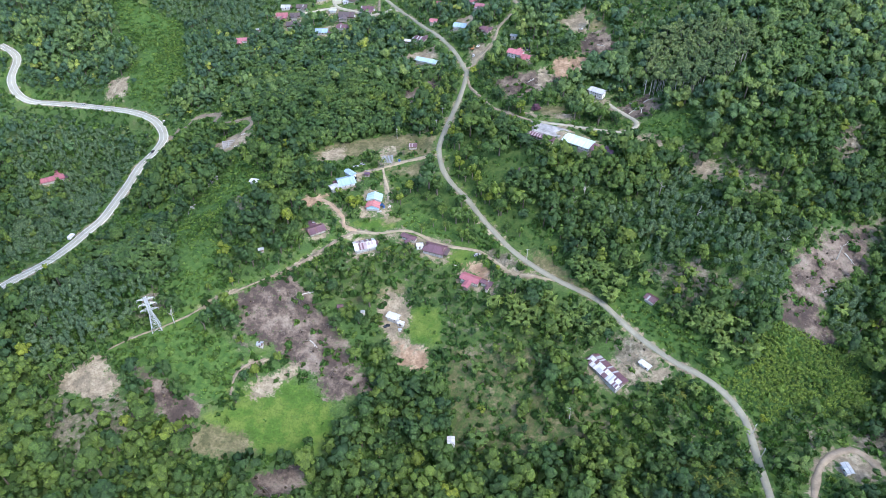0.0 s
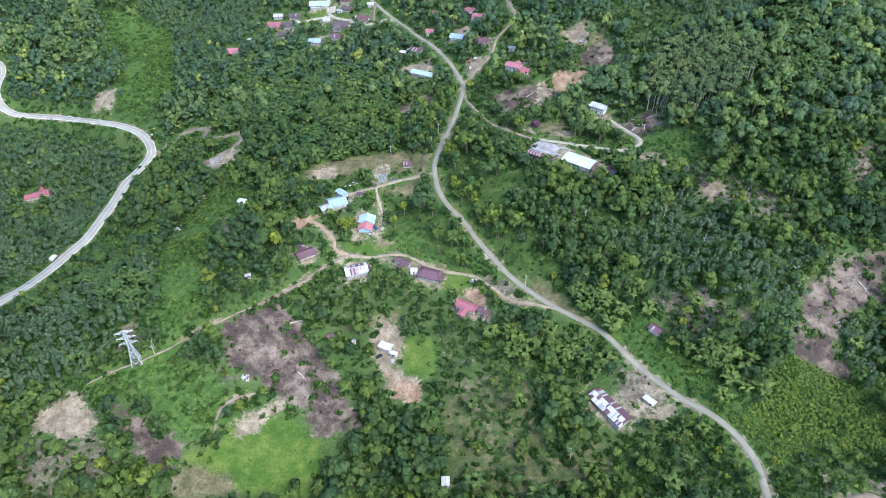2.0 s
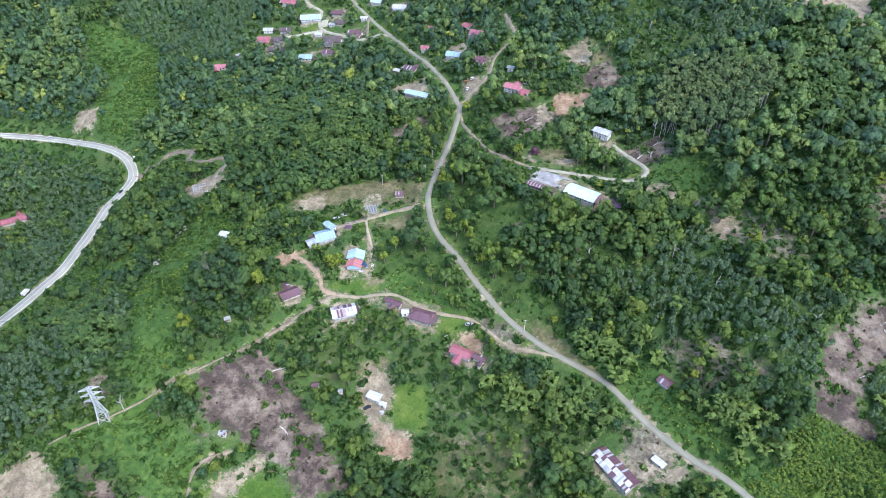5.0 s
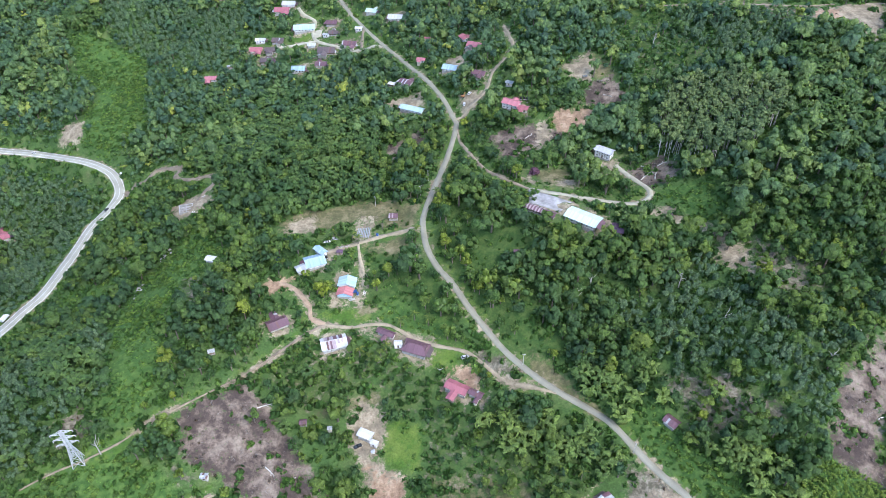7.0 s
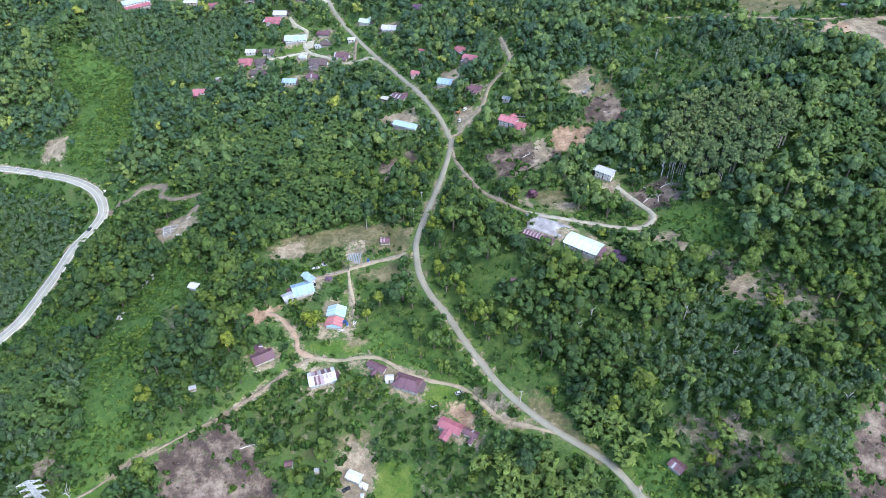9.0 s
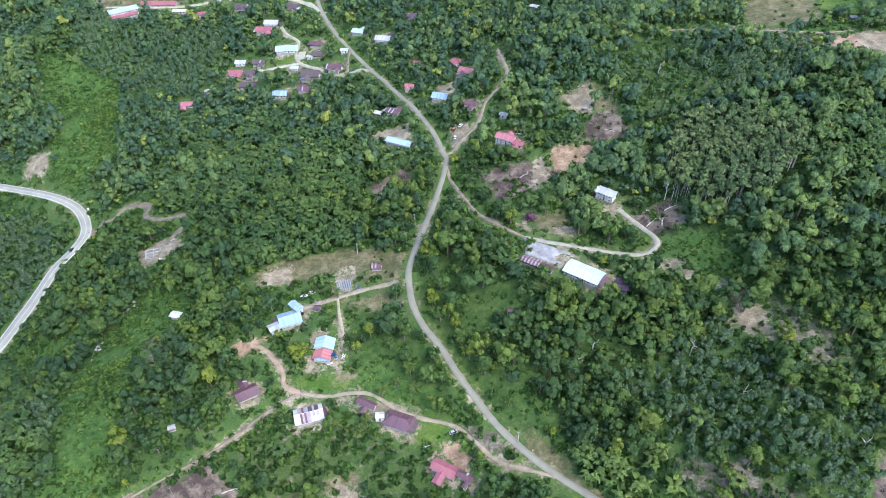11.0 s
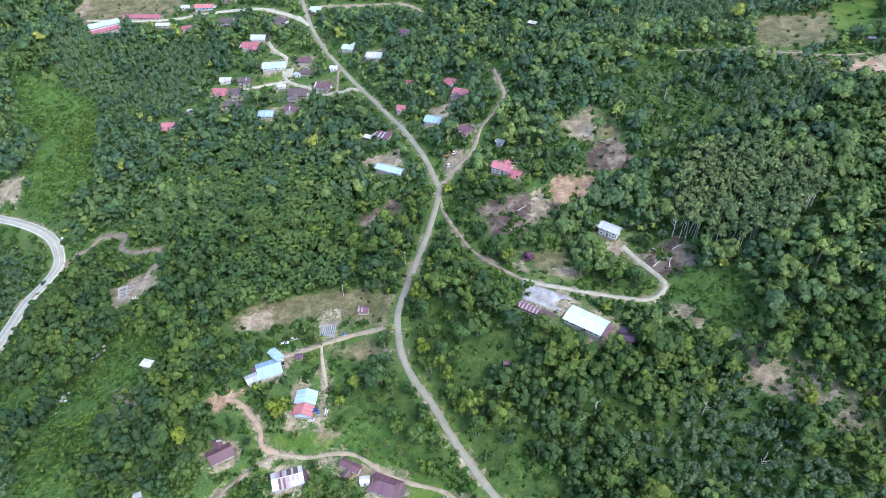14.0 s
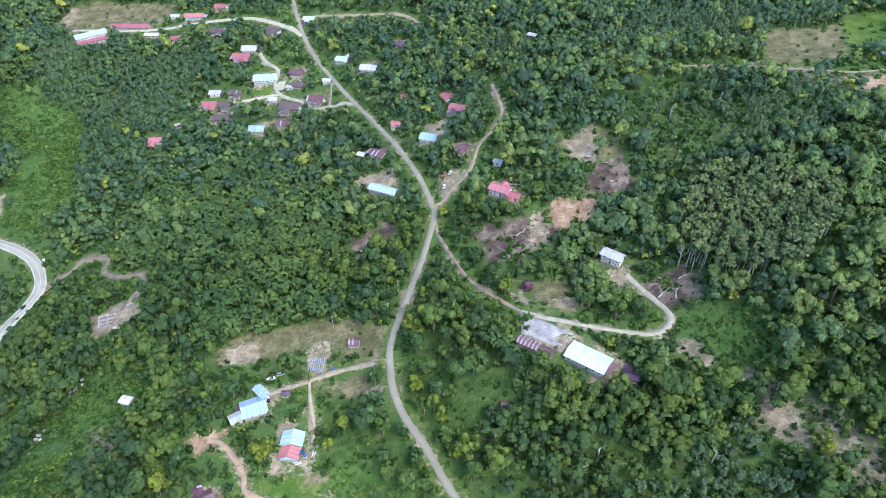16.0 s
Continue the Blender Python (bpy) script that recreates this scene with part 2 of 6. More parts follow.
MULCH = [(-42.9, 423.9), (-35.3, 422.2), (-36.0, 408.0), (-44.5, 409.5)]
CARS = [(-254.1, 508.6), (-253.1, 545.0), (-264.8, 506.5)]
CARS0 = [(-33.8, 280.9), (-343.3, 583.4), (-277.5, 394.1)]
TRUCK = [(-277.4, 391.9)]
PURPLE_BUSH = [(67.3, 445.2)]
PALMS = [(-28.0, 414.3), (-57.6, 407.7), (-46.0, 405.8), (-6.8, 404.0), (-65.8, 393.6), (-54.5, 395.1), (-73.0, 382.1), (109.2, 470.1), (-42.3, 403.3), (5.4, 438.3), (45.0, 407.0), (-187.1, 376.5), (1.8, 342.4), (-14.0, 343.0), (-6.2, 346.5), (21.3, 389.0), (1.4, 343.2), (-35.6, 327.1), (-185.1, 372.9), (74.4, 255.0), (107.4, 222.1), (114.2, 216.3), (119.0, 213.7), (51.8, 212.2), (-21.0, 328.6)]
POLES0 = [(51.6, 314.8), (151.0, 193.7), (150.5, 180.6)]
POLES7 = [(51.5, 315.0), (99.4, 264.1)]
POLES16 = [(-33.9, 436.2), (-0.2, 456.7), (-4.9, 440.1)]
STREAM = [(-178.5, 386.6), (-178.4, 391.4), (-178.1, 382.4), (-170.7, 416.0), (-171.8, 413.1), (-177.7, 374.1), (-168.7, 418.6)]
TANKS = [(65.7, 524.9), (68.0, 524.3), (70.0, 523.5), (-60.9, 392.7)]
BLUE_TANKS = [(-88.6, 391.6), (-39.7, 365.1), (-31.0, 409.2)]
TARPS = [(-41.6, 365.9), (-89.8, 391.0), (111.1, 532.6)]
PICKUP = [(-61.9, 405.4), (-57.5, 407.9)]


def value_noise(x, y, scale, seed):
    """Smooth random field between 0 and 1."""
    x, y = np.asarray(x, float) / scale, np.asarray(y, float) / scale
    ix, iy = np.floor(x).astype(np.int64), np.floor(y).astype(np.int64)
    fx, fy = x - ix, y - iy
    fx, fy = fx * fx * (3 - 2 * fx), fy * fy * (3 - 2 * fy)

    def corner(i, j):
        h = (i * 374761393 + j * 668265263 + seed * 2147483647) & 0xFFFFFFFF
        h = ((h ^ (h >> 13)) * 1274126177) & 0xFFFFFFFF
        return ((h ^ (h >> 16)) & 0xFFFF) / 65535.0

    return (corner(ix, iy) * (1 - fx) + corner(ix + 1, iy) * fx) * (1 - fy) + (corner(ix, iy + 1) * (1 - fx) + corner(ix + 1, iy + 1) * fx) * fy


def rough_field(x, y, seed):
    return 0.5 * value_noise(x, y, 14, seed) + 0.32 * value_noise(x, y, 6, seed + 1) + 0.18 * value_noise(x, y, 2.7, seed + 2)


ZONES = {}


def zone(kind, *corners):
    """A stretch of land of one kind of growth or soil, by its corners."""
    ZONES.setdefault(kind, []).append(np.array(corners, float))


zone("rubber", (-227, 250), (-254, 298), (-227, 302), (-231, 361), (-171, 339), (-156, 292), (-168, 277), (-174, 271), (-177, 260), (-187, 248), (-198, 239), (-208, 235), (-219, 233))
zone("rubber", (-413, 568), (-348, 571), (-271, 532), (-255, 502), (-262, 455), (-279, 393), (-290, 332))
zone("rubber", (140, 315), (201, 298), (190, 271), (178, 261), (166, 277), (150, 287))
zone("rubber", (207, 266), (236, 276), (222, 238), (209, 240), (201, 252))
zone("rubber", (102, 338), (130, 347), (147, 360), (164, 340), (171, 318), (185, 298), (181, 285), (119, 295), (113, 323))
zone("rubber", (179, 689), (256, 664), (215, 597), (142, 641))
zone("rubber", (180, 578), (240, 533), (238, 494), (198, 511), (183, 547))
zone("rubber", (-315, 746), (-188, 761), (-175, 700), (-205, 665), (-255, 669), (-300, 695))
zone("herb", (-188, 373), (-141, 348), (-136, 316), (-135, 295), (-141, 277), (-159, 277), (-156, 297))
zone("herb", (-140, 427), (-127, 407), (-135, 395), (-147, 375), (-150, 349), (-151, 320), (-152, 311), (-184, 362), (-177, 390), (-171, 411), (-158, 429))
zone("herb", (-247, 410), (-219, 413), (-200, 425), (-197, 398), (-205, 388), (-234, 386))
zone("herb", (-336, 690), (-304, 695), (-292, 661), (-255, 643), (-241, 610), (-256, 569), (-277, 572), (-286, 605), (-292, 632), (-326, 663))
zone("herb", (-352, 713), (-309, 693), (-268, 680), (-243, 612), (-266, 559), (-310, 588), (-297, 637))
zone("herb", (-178, 244), (-163, 252), (-143, 267), (-120, 257), (-112, 240), (-118, 227), (-126, 221), (-137, 230), (-159, 237), (-169, 232))
zone("herb", (-178, 250), (-161, 254), (-144, 271), (-139, 267), (-158, 251), (-171, 242))
zone("herb", (139, 422), (170, 417), (170, 394), (171, 378), (152, 390), (146, 402))
zone("herb", (-18, 287), (3, 292), (-2, 267), (-19, 272))
zone("herb", (102, 284), (118, 270), (129, 247), (136, 230), (127, 237), (112, 258), (95, 277))
zone("meadow", (19, 362), (30, 353), (54, 339), (76, 328), (73, 309), (61, 307), (45, 325), (22, 351))
zone("meadow", (56, 359), (80, 369), (124, 341), (116, 335), (96, 339), (92, 331), (72, 345))
zone("meadow", (169, 419), (195, 404), (190, 387), (181, 382), (174, 395))
zone("meadow", (200, 440), (225, 429), (221, 417), (199, 426))
zone("meadow", (-42, 401), (-13, 405), (-6, 387), (8, 366), (19, 354), (18, 328), (-12, 342), (-31, 349), (-36, 360), (-27, 370), (-36, 381))
zone("orchard", (3, 256), (44, 256), (55, 236), (45, 217), (27, 201), (11, 210), (3, 213))
zone("orchard", (60, 216), (84, 225), (82, 202), (51, 195))
zone("meadow", (130, 628), (184, 598), (178, 575), (127, 578))
zone("thicket", (131, 575), (179, 579), (197, 546), (198, 519), (176, 509), (149, 515), (140, 543))
zone("open", (118, 295), (145, 295), (164, 277), (162, 268), (140, 270), (129, 266), (128, 283))
zone("open", (176, 371), (205, 344), (199, 323), (178, 323), (173, 345))
zone("open", (-122, 264), (-106, 261), (-108, 250), (-121, 258))
zone("bamboo", (27, 288), (63, 287), (89, 270), (89, 253), (62, 260), (34, 267))
zone("bamboo", (120, 257), (147, 265), (169, 245), (164, 234), (144, 225), (127, 243))
zone("bamboo", (75, 303), (122, 305), (120, 280), (95, 281), (83, 287))
zone("bamboo", (-212, 600), (-126, 612), (-43, 547), (-38, 503), (-76, 482), (-162, 503), (-203, 545))
zone("bamboo", (-385, 780), (-326, 748), (-303, 697), (-320, 691), (-343, 698))
zone("bamboo", (231, 502), (263, 507), (243, 461), (227, 472))
zone("bamboo", (-109, 477), (-57, 506), (-30, 468), (-43, 438), (-77, 419), (-105, 438))
zone("bamboo", (-246, 365), (-168, 320), (-157, 291), (-192, 296))
zone("bamboo", (39, 420), (59, 418), (58, 399), (42, 400))
zone("bamboo", (228, 454), (263, 463), (256, 411), (229, 391))
zone("grove", (159, 494), (181, 493), (197, 487), (214, 463), (208, 440), (197, 429), (186, 425), (151, 446), (152, 477))
zone("palms", (72, 534), (101, 525), (107, 507), (88, 500), (73, 515))
zone("palms", (98, 221), (124, 224), (120, 211), (103, 213))
zone("palms", (111, 177), (145, 186), (139, 158), (105, 162))
zone("palms", (-75, 649), (-35, 636), (-20, 592), (-55, 603))
zone("palms", (96, 517), (109, 522), (108, 498), (85, 497))
zone("crop", (172, 249), (189, 248), (221, 229), (207, 198), (180, 200), (160, 199), (158, 209), (146, 224), (160, 232))
zone("soil", (-203, 228), (-185, 242), (-174, 230), (-171, 221), (-183, 213), (-189, 220), (-199, 220))
zone("open", (-207, 218), (-183, 213), (-171, 221), (-158, 214), (-149, 200), (-151, 192), (-180, 187), (-196, 195))
zone("burnt", (-168, 237), (-155, 236), (-143, 225), (-129, 218), (-132, 203), (-142, 208), (-159, 224))
zone("lawn", (-125, 210), (-114, 224), (-106, 238), (-84, 244), (-65, 236), (-59, 220), (-66, 200), (-94, 196), (-117, 205))
zone("dry", (-137, 190), (-125, 210), (-103, 206), (-94, 196))
zone("soil", (-107, 234), (-99, 241), (-85, 255), (-81, 247), (-93, 240), (-94, 230), (-104, 226))
zone("burnt", (-125, 283), (-112, 297), (-93, 311), (-80, 299), (-72, 279), (-54, 272), (-49, 257), (-40, 249), (-39, 238), (-65, 236), (-72, 246), (-81, 251), (-98, 259), (-114, 266))
zone("soil", (-42, 291), (-34, 300), (-21, 296), (-19, 281), (-28, 275), (-33, 273))
zone("red", (-28, 271), (-9, 263), (-10, 252), (-25, 256))
zone("burnt", (209, 295), (250, 312), (240, 281), (211, 271), (205, 256), (211, 240), (188, 247), (180, 254), (191, 275))
zone("soil", (129, 409), (145, 405), (151, 393), (145, 388), (140, 398), (129, 402))
zone("soil", (155, 389), (166, 377), (167, 372), (156, 382))
zone("soil", (164, 373), (171, 365), (175, 346), (168, 349), (158, 359))
zone("lawn", (-60, 355), (-35, 358), (-31, 350), (-42, 347), (-57, 347))
zone("dry", (-94, 422), (-83, 433), (-48, 440), (-26, 441), (-6, 434), (-7, 412), (-31, 418), (-44, 425), (-71, 415), (-88, 416))
zone("soil", (-93, 419), (-82, 429), (-73, 430), (-71, 417), (-88, 415))
zone("soil", (-184, 468), (-176, 474), (-158, 475), (-149, 456), (-158, 453), (-172, 450))
zone("red", (-97, 374), (-89, 378), (-81, 377), (-82, 371), (-90, 367))
zone("dry", (-37, 400), (-15, 404), (-10, 397), (-18, 392), (-35, 395))
zone("soil", (97, 547), (117, 556), (120, 544), (115, 526), (105, 534))
zone("dry", (117, 557), (127, 546), (131, 531), (119, 531))
zone("burnt", (116, 529), (131, 531), (135, 509), (120, 506), (107, 513))
zone("red", (83, 504), (91, 510), (114, 507), (113, 497), (96, 492), (90, 490))
zone("burnt", (43, 495), (73, 505), (88, 493), (96, 490), (77, 477), (68, 467), (49, 470))
zone("soil", (73, 500), (82, 504), (83, 483), (74, 480))
zone("dry", (237, 629), (282, 632), (275, 594), (230, 601))
zone("lawn", (310, 654), (345, 667), (307, 593), (298, 609))
zone("red", (267, 551), (288, 556), (276, 530), (266, 539))
zone("lawn", (-134, 709), (-116, 713), (-112, 696), (-127, 697))
zone("dry", (-343, 809), (-339, 858), (-323, 867), (-227, 846), (-238, 814), (-285, 812), (-316, 794))
zone("soil", (-345, 814), (-341, 859), (-330, 853), (-330, 805))
zone("burnt", (127, 449), (150, 454), (154, 436), (141, 425), (129, 432))
zone("dry", (68, 451), (89, 451), (95, 432), (85, 425), (69, 436))
zone("burnt", (-30, 510), (-8, 524), (-4, 512), (-21, 495), (-23, 480))
zone("dry", (-44, 445), (-60, 430), (-92, 425), (-87, 417), (-47, 422))
zone("soil", (-37, 564), (-7, 567), (-4, 553), (-20, 546))
zone("soil", (10, 608), (27, 608), (31, 585), (16, 588))
zone("soil", (20, 549), (34, 550), (35, 529), (25, 531))
zone("brush", (94, 257), (103, 259), (114, 250), (114, 237), (101, 226), (95, 243))
zone("soil", (109, 238), (121, 234), (122, 230), (110, 230))
zone("red", (13, 317), (23, 317), (30, 308), (26, 303))
zone("brush", (24, 327), (41, 320), (47, 308), (34, 314))
zone("brush", (177, 201), (181, 197), (175, 182), (169, 186))
zone("soil", (170, 176), (186, 183), (196, 177), (198, 165), (188, 166), (183, 177), (170, 167))
zone("brush", (199, 190), (213, 192), (207, 179), (197, 180))
zone("burnt", (-96, 181), (-72, 198), (-72, 181), (-84, 173), (-97, 171))
zone("open", (-184, 191), (-174, 194), (-166, 171), (-179, 170))
zone("brush", (237, 363), (262, 377), (261, 355), (240, 348))
zone("open", (214, 308), (260, 317), (254, 299), (211, 296))
zone("soil", (-320, 603), (-301, 598), (-299, 579), (-319, 587))
zone("meadow", (-64, 182), (-43, 204), (-1, 207), (33, 190), (27, 174), (-63, 175))
zone("orchard", (51, 200), (63, 205), (69, 185), (55, 181))

zone("thicket", (-85, 312), (-60, 330), (-27, 333), (5, 317), (9, 298), (21, 275), (20, 248), (-2, 252), (-3, 291), (-40, 307), (-61, 294))
zone("thicket", (3, 302), (27, 296), (35, 270), (65, 262), (80, 256), (69, 243), (44, 256), (3, 256))
zone("thicket", (-51, 327), (-37, 333), (-18, 327), (7, 324), (18, 318), (18, 309), (-63, 311))
zone("meadow", (4, 438), (26, 418), (50, 405), (69, 379), (77, 360), (66, 339), (35, 342), (18, 372), (5, 396))
zone("meadow", (77, 451), (101, 451), (129, 457), (137, 422), (124, 412), (85, 427))
zone("meadow", (35, 457), (53, 457), (63, 433), (46, 427))
zone("soil", (108, 460), (121, 462), (123, 450), (115, 445), (108, 451))
zone("soil", (82, 436), (94, 439), (93, 427), (82, 428))
zone("brush", (-22, 460), (-13, 454), (-10, 441), (-19, 440), (-24, 449))
zone("dry", (-39, 402), (-16, 406), (-13, 396), (-27, 395))
zone("brush", (-15, 398), (-7, 397), (-6, 388), (-13, 388))
zone("soil", (-41, 295), (-33, 303), (-25, 301), (-20, 280), (-26, 275), (-10, 264), (-12, 253), (-27, 258), (-34, 275))
zone("dry", (-59, 300), (-25, 307), (-23, 304), (-41, 298), (-58, 293))
zone("lawn", (-21, 292), (-3, 293), (-1, 278), (-4, 265), (-18, 269))
zone("open", (-147, 384), (-135, 383), (-128, 368), (-136, 362))
zone("brush", (-175, 272), (-165, 283), (-159, 275), (-167, 265))
zone("soil", (-42, 340), (-36, 344), (-30, 343), (-30, 340), (-36, 339), (-40, 335))
zone("dry", (-42, 357), (-31, 359), (-29, 353), (-40, 351))
zone("soil", (109, 234), (119, 235), (122, 232), (114, 230))
zone("brush", (93, 262), (107, 253), (107, 239), (102, 232), (96, 244))
zone("herb", (97, 290), (112, 285), (140, 248), (158, 217), (159, 197), (154, 202), (137, 235), (116, 258))
zone("orchard", (3, 265), (16, 265), (52, 255), (55, 238), (61, 219), (84, 227), (84, 202), (51, 195), (3, 200))
zone("thicket", (84, 227), (109, 219), (133, 216), (148, 195), (146, 184), (80, 192))
zone("thicket", (159, 201), (180, 200), (207, 198), (199, 180), (154, 184))
zone("soil", (269, 554), (297, 563), (327, 569), (295, 503), (282, 529))
zone("dry", (236, 619), (291, 636), (274, 579), (226, 580))
zone("lawn", (302, 652), (338, 663), (303, 595), (282, 600))
zone("open", (213, 593), (264, 561), (285, 559), (274, 537), (248, 538))
zone("lawn", (-59, 353), (-43, 359), (-29, 355), (-28, 348), (-45, 346), (-56, 347))
zone("lawn", (0, 327), (18, 328), (18, 316), (1, 318))
zone("herb", (-35, 360), (-20, 363), (1, 352), (16, 339), (11, 329), (-9, 340), (-22, 345), (-30, 349))
zone("dry", (55, 322), (74, 304), (91, 286), (87, 281), (68, 297), (51, 311))

SEEDS = dict(thicket=26, orchard=27, soil=6, red=7, burnt=5, brush=4, lawn=3, dry=9, meadow=1, herb=2, open=8, bamboo=21, rubber=22, grove=23, palms=24, crop=25)


def cover(kind, x, y, soft=3.0):
    """How much of each place belongs to this kind of land (0 to 1), with ragged edges."""
    x, y = np.asarray(x, float), np.asarray(y, float)
    out = np.zeros(np.shape(x))
    ragged = 7.0 if kind in ("soil", "red", "lawn", "dry", "crop") else 12.0
    for poly in ZONES[kind]:
        low, high = poly.min(0) - 12, poly.max(0) + 12
        near_ = np.flatnonzero((x > low[0]) & (x < high[0]) & (y > low[1]) & (y < high[1]))
        if not len(near_):
            continue
        px, py = x[near_], y[near_]
        inside, d = np.zeros(len(px), bool), np.full(len(px), 1e9)
        for (ax, ay), (bx, by) in zip(poly, np.roll(poly, -1, 0)):
            ex, ey = bx - ax, by - ay
            s = np.clip(((px - ax) * ex + (py - ay) * ey) / (ex * ex + ey * ey + 1e-9), 0, 1)
            d = np.minimum(d, np.hypot(px - ax - s * ex, py - ay - s * ey))
            if abs(ey) > 1e-9:
                inside ^= ((ay > py) != (by > py)) & (px < ax + (py - ay) * ex / ey)
        d = np.where(inside, d, -d) + (rough_field(px, py, SEEDS[kind]) - 0.5) * ragged
        out[near_] = np.maximum(out[near_], np.clip(0.5 + d / (2 * soft), 0, 1))
    return out


def smooth_line(points, step=2.0):
    """Catmull-Rom curve through the points, at even steps."""
    p = [Vector((2 * points[0][0] - points[1][0], 2 * points[0][1] - points[1][1])), *[Vector(q) for q in points]]
    p.append(2 * p[-1] - p[-2])
    out = []
    for k in range(1, len(p) - 2):
        a, b, c, d = p[k - 1:k + 3]
        n = max(2, int((c - b).length / step))
        for i in range(n):
            s = i / n
            out.append(0.5 * (2 * b + (c - a) * s + (2 * a - 5 * b + 4 * c - d) * s * s + (3 * b - a - 3 * c + d) * s ** 3))
    out.append(p[-2])
    return out


WAYS = {
    "main": (smooth_line(MAIN_ROAD), 3.6), "highway": (smooth_line(HIGHWAY), 8.0), "lane": (smooth_line(VILLAGE_LANE), 1.8), "red": (smooth_line(RED_TRACK), 2.6), "spur": (smooth_line(DIRT_SPUR), 1.5),
    "ridge": (smooth_line(RIDGE_PATH), 0.75), "farm": (smooth_line(FARM_DRIVE), 2.9), "yard": (smooth_line(YARD_LANE), 1.8), "track": (smooth_line(HILL_TRACK), 2.0),
    "drive": (smooth_line(HILL_DRIVE), 2.9), "upper": (smooth_line(UPPER_LANE), 2.4), "hamlet": (smooth_line(HAMLET_LANE), 3.0), "hall": (smooth_line(HALL_LANE), 2.8),
    "short": (smooth_line(SHORT_LANE), 2.6), "school": (smooth_line(SCHOOL_ROAD), 4.2), "pad": (smooth_line(PAD_TRACK), 3.6), "top": (smooth_line(TOP_ROAD), 3.4),
    "lower": (smooth_line(LOWER_DRIVE), 3.2), "field": (smooth_line(FIELD_PATH), 1.1), "far": (smooth_line(FAR_TRACK), 1.3)}
way_points = [(q, w / 2) for line, w in WAYS.values() for q in line]
way_xy = np.array([tuple(q) for q, w in way_points])
way_half = np.array([w for q, w in way_points])


def tree_of(points):
    kd = KDTree(len(points))
    for k, (px, py) in enumerate(points):
        kd.insert((px, py, 0), k)
    kd.balance()
    return kd


def nearest(kd, x, y):
    found = [kd.find((px, py, 0))[1:] for px, py in zip(np.ravel(x).tolist(), np.ravel(y).tolist())]
    return np.array([f[0] for f in found]), np.array([f[1] for f in found])


way_tree = tree_of(way_xy)
bench_xy = np.array([tuple(q) for key in ("main", "highway") for q in WAYS[key][0]])
bench_half = np.array([WAYS[key][1] / 2 for key in ("main", "highway") for q in WAYS[key][0]])
bench_tree = tree_of(bench_xy)
bench_z = relief(bench_xy[:, 0], bench_xy[:, 1])


def land(x, y):
    """The height of the ground: the slopes, cut level along the two roads."""
    x, y = np.asarray(x, float), np.asarray(y, float)
    z = np.array(relief(x.ravel(), y.ravel()))
    i, d = nearest(bench_tree, x, y)
    s = np.clip((d - bench_half[i] - 3.2) / 6.0, 0, 1)
    s = s * s * (3 - 2 * s)
    return (bench_z[i] * (1 - s) + z * s).reshape(x.shape)


def ground_z(x, y):
    return float(land(x, y))


def way_gap(x, y):
    """Distance to the nearest road edge."""
    i, d = nearest(way_tree, x, y)
    return d - way_half[i]


def rough_way(x, y):
    """Whether the nearest way is a small one, on which plants encroach."""
    i, d = nearest(way_tree, x, y)
    return way_half[i] < 1.05


def mesh_object(name, co, faces, mats, parent=None):
    """One mesh out of arrays: corners and triangles or quads."""
    me = bpy.data.meshes.new(name)
    co, faces = np.asarray(co, np.float32), np.asarray(faces, np.int32)
    n, k = faces.shape
    me.vertices.add(len(co))
    me.vertices.foreach_set("co", co.ravel())
    me.loops.add(n * k)
    me.loops.foreach_set("vertex_index", faces.ravel())
    me.polygons.add(n)
    me.polygons.foreach_set("loop_start", np.arange(0, n * k, k, dtype=np.int32))
    me.update(calc_edges=True)
    for m in mats:
        me.materials.append(m)
    ob = new(name, me)
    if parent:
        ob.parent = parent
    return ob


def put_attribute(ob, name, values):
    ob.data.attributes.new(name, "FLOAT", "POINT").data.foreach_set("value", np.asarray(values, np.float32))


def part(name, bm, material, parent, label=""):
    me = bpy.data.meshes.new(name)
    bm.to_mesh(me)
    bm.free()
    me.materials.append(material)
    ob = new(name, me)
    ob.parent = parent
    return tagged(ob, label)


def shared(name, me, parent, m=None, label=""):
    ob = new(name, me)
    ob.parent = parent
    if m is not None:
        ob.matrix_basis = m
    return tagged(ob, label)


# ground: one sheet, finest under the village
gx = np.array([-4500, -3200, -2200, -1500, -1000, -800, -680, *np.arange(-570, 430, 3.0), 520, 650, 800, 1000, 1500, 2200, 3200, 4500])
gy = np.array([-4500, -3000, -1800, -900, -400, -150, 0, 80, *np.arange(120, 930, 3.0), 1000, 1150, 1400, 1800, 2500, 3400, 4500])
X, Y = np.meshgrid(gx, gy)
X, Y = X.ravel(), Y.ravel()
gap = way_gap(X, Y)
uneven = np.clip((gap - 3.5) / 6, 0, 1) * (value_noise(X, Y, 17, 5) - 0.5) * 2.2 + np.clip((gap - 3.2) / 3, 0, 1) * (value_noise(X, Y, 6, 8) - 0.5) * 0.5
in_view = (np.abs(X) < 600) & (Y > 100) & (Y < 950)
Z = land(X, Y) + np.where(in_view, uneven, 0)
nx, ny = len(gx), len(gy)
base = (np.arange(ny - 1)[:, None] * nx + np.arange(nx - 1)[None, :]).ravel()
quads = np.stack([base, base + 1, base + nx + 1, base + nx], 1)

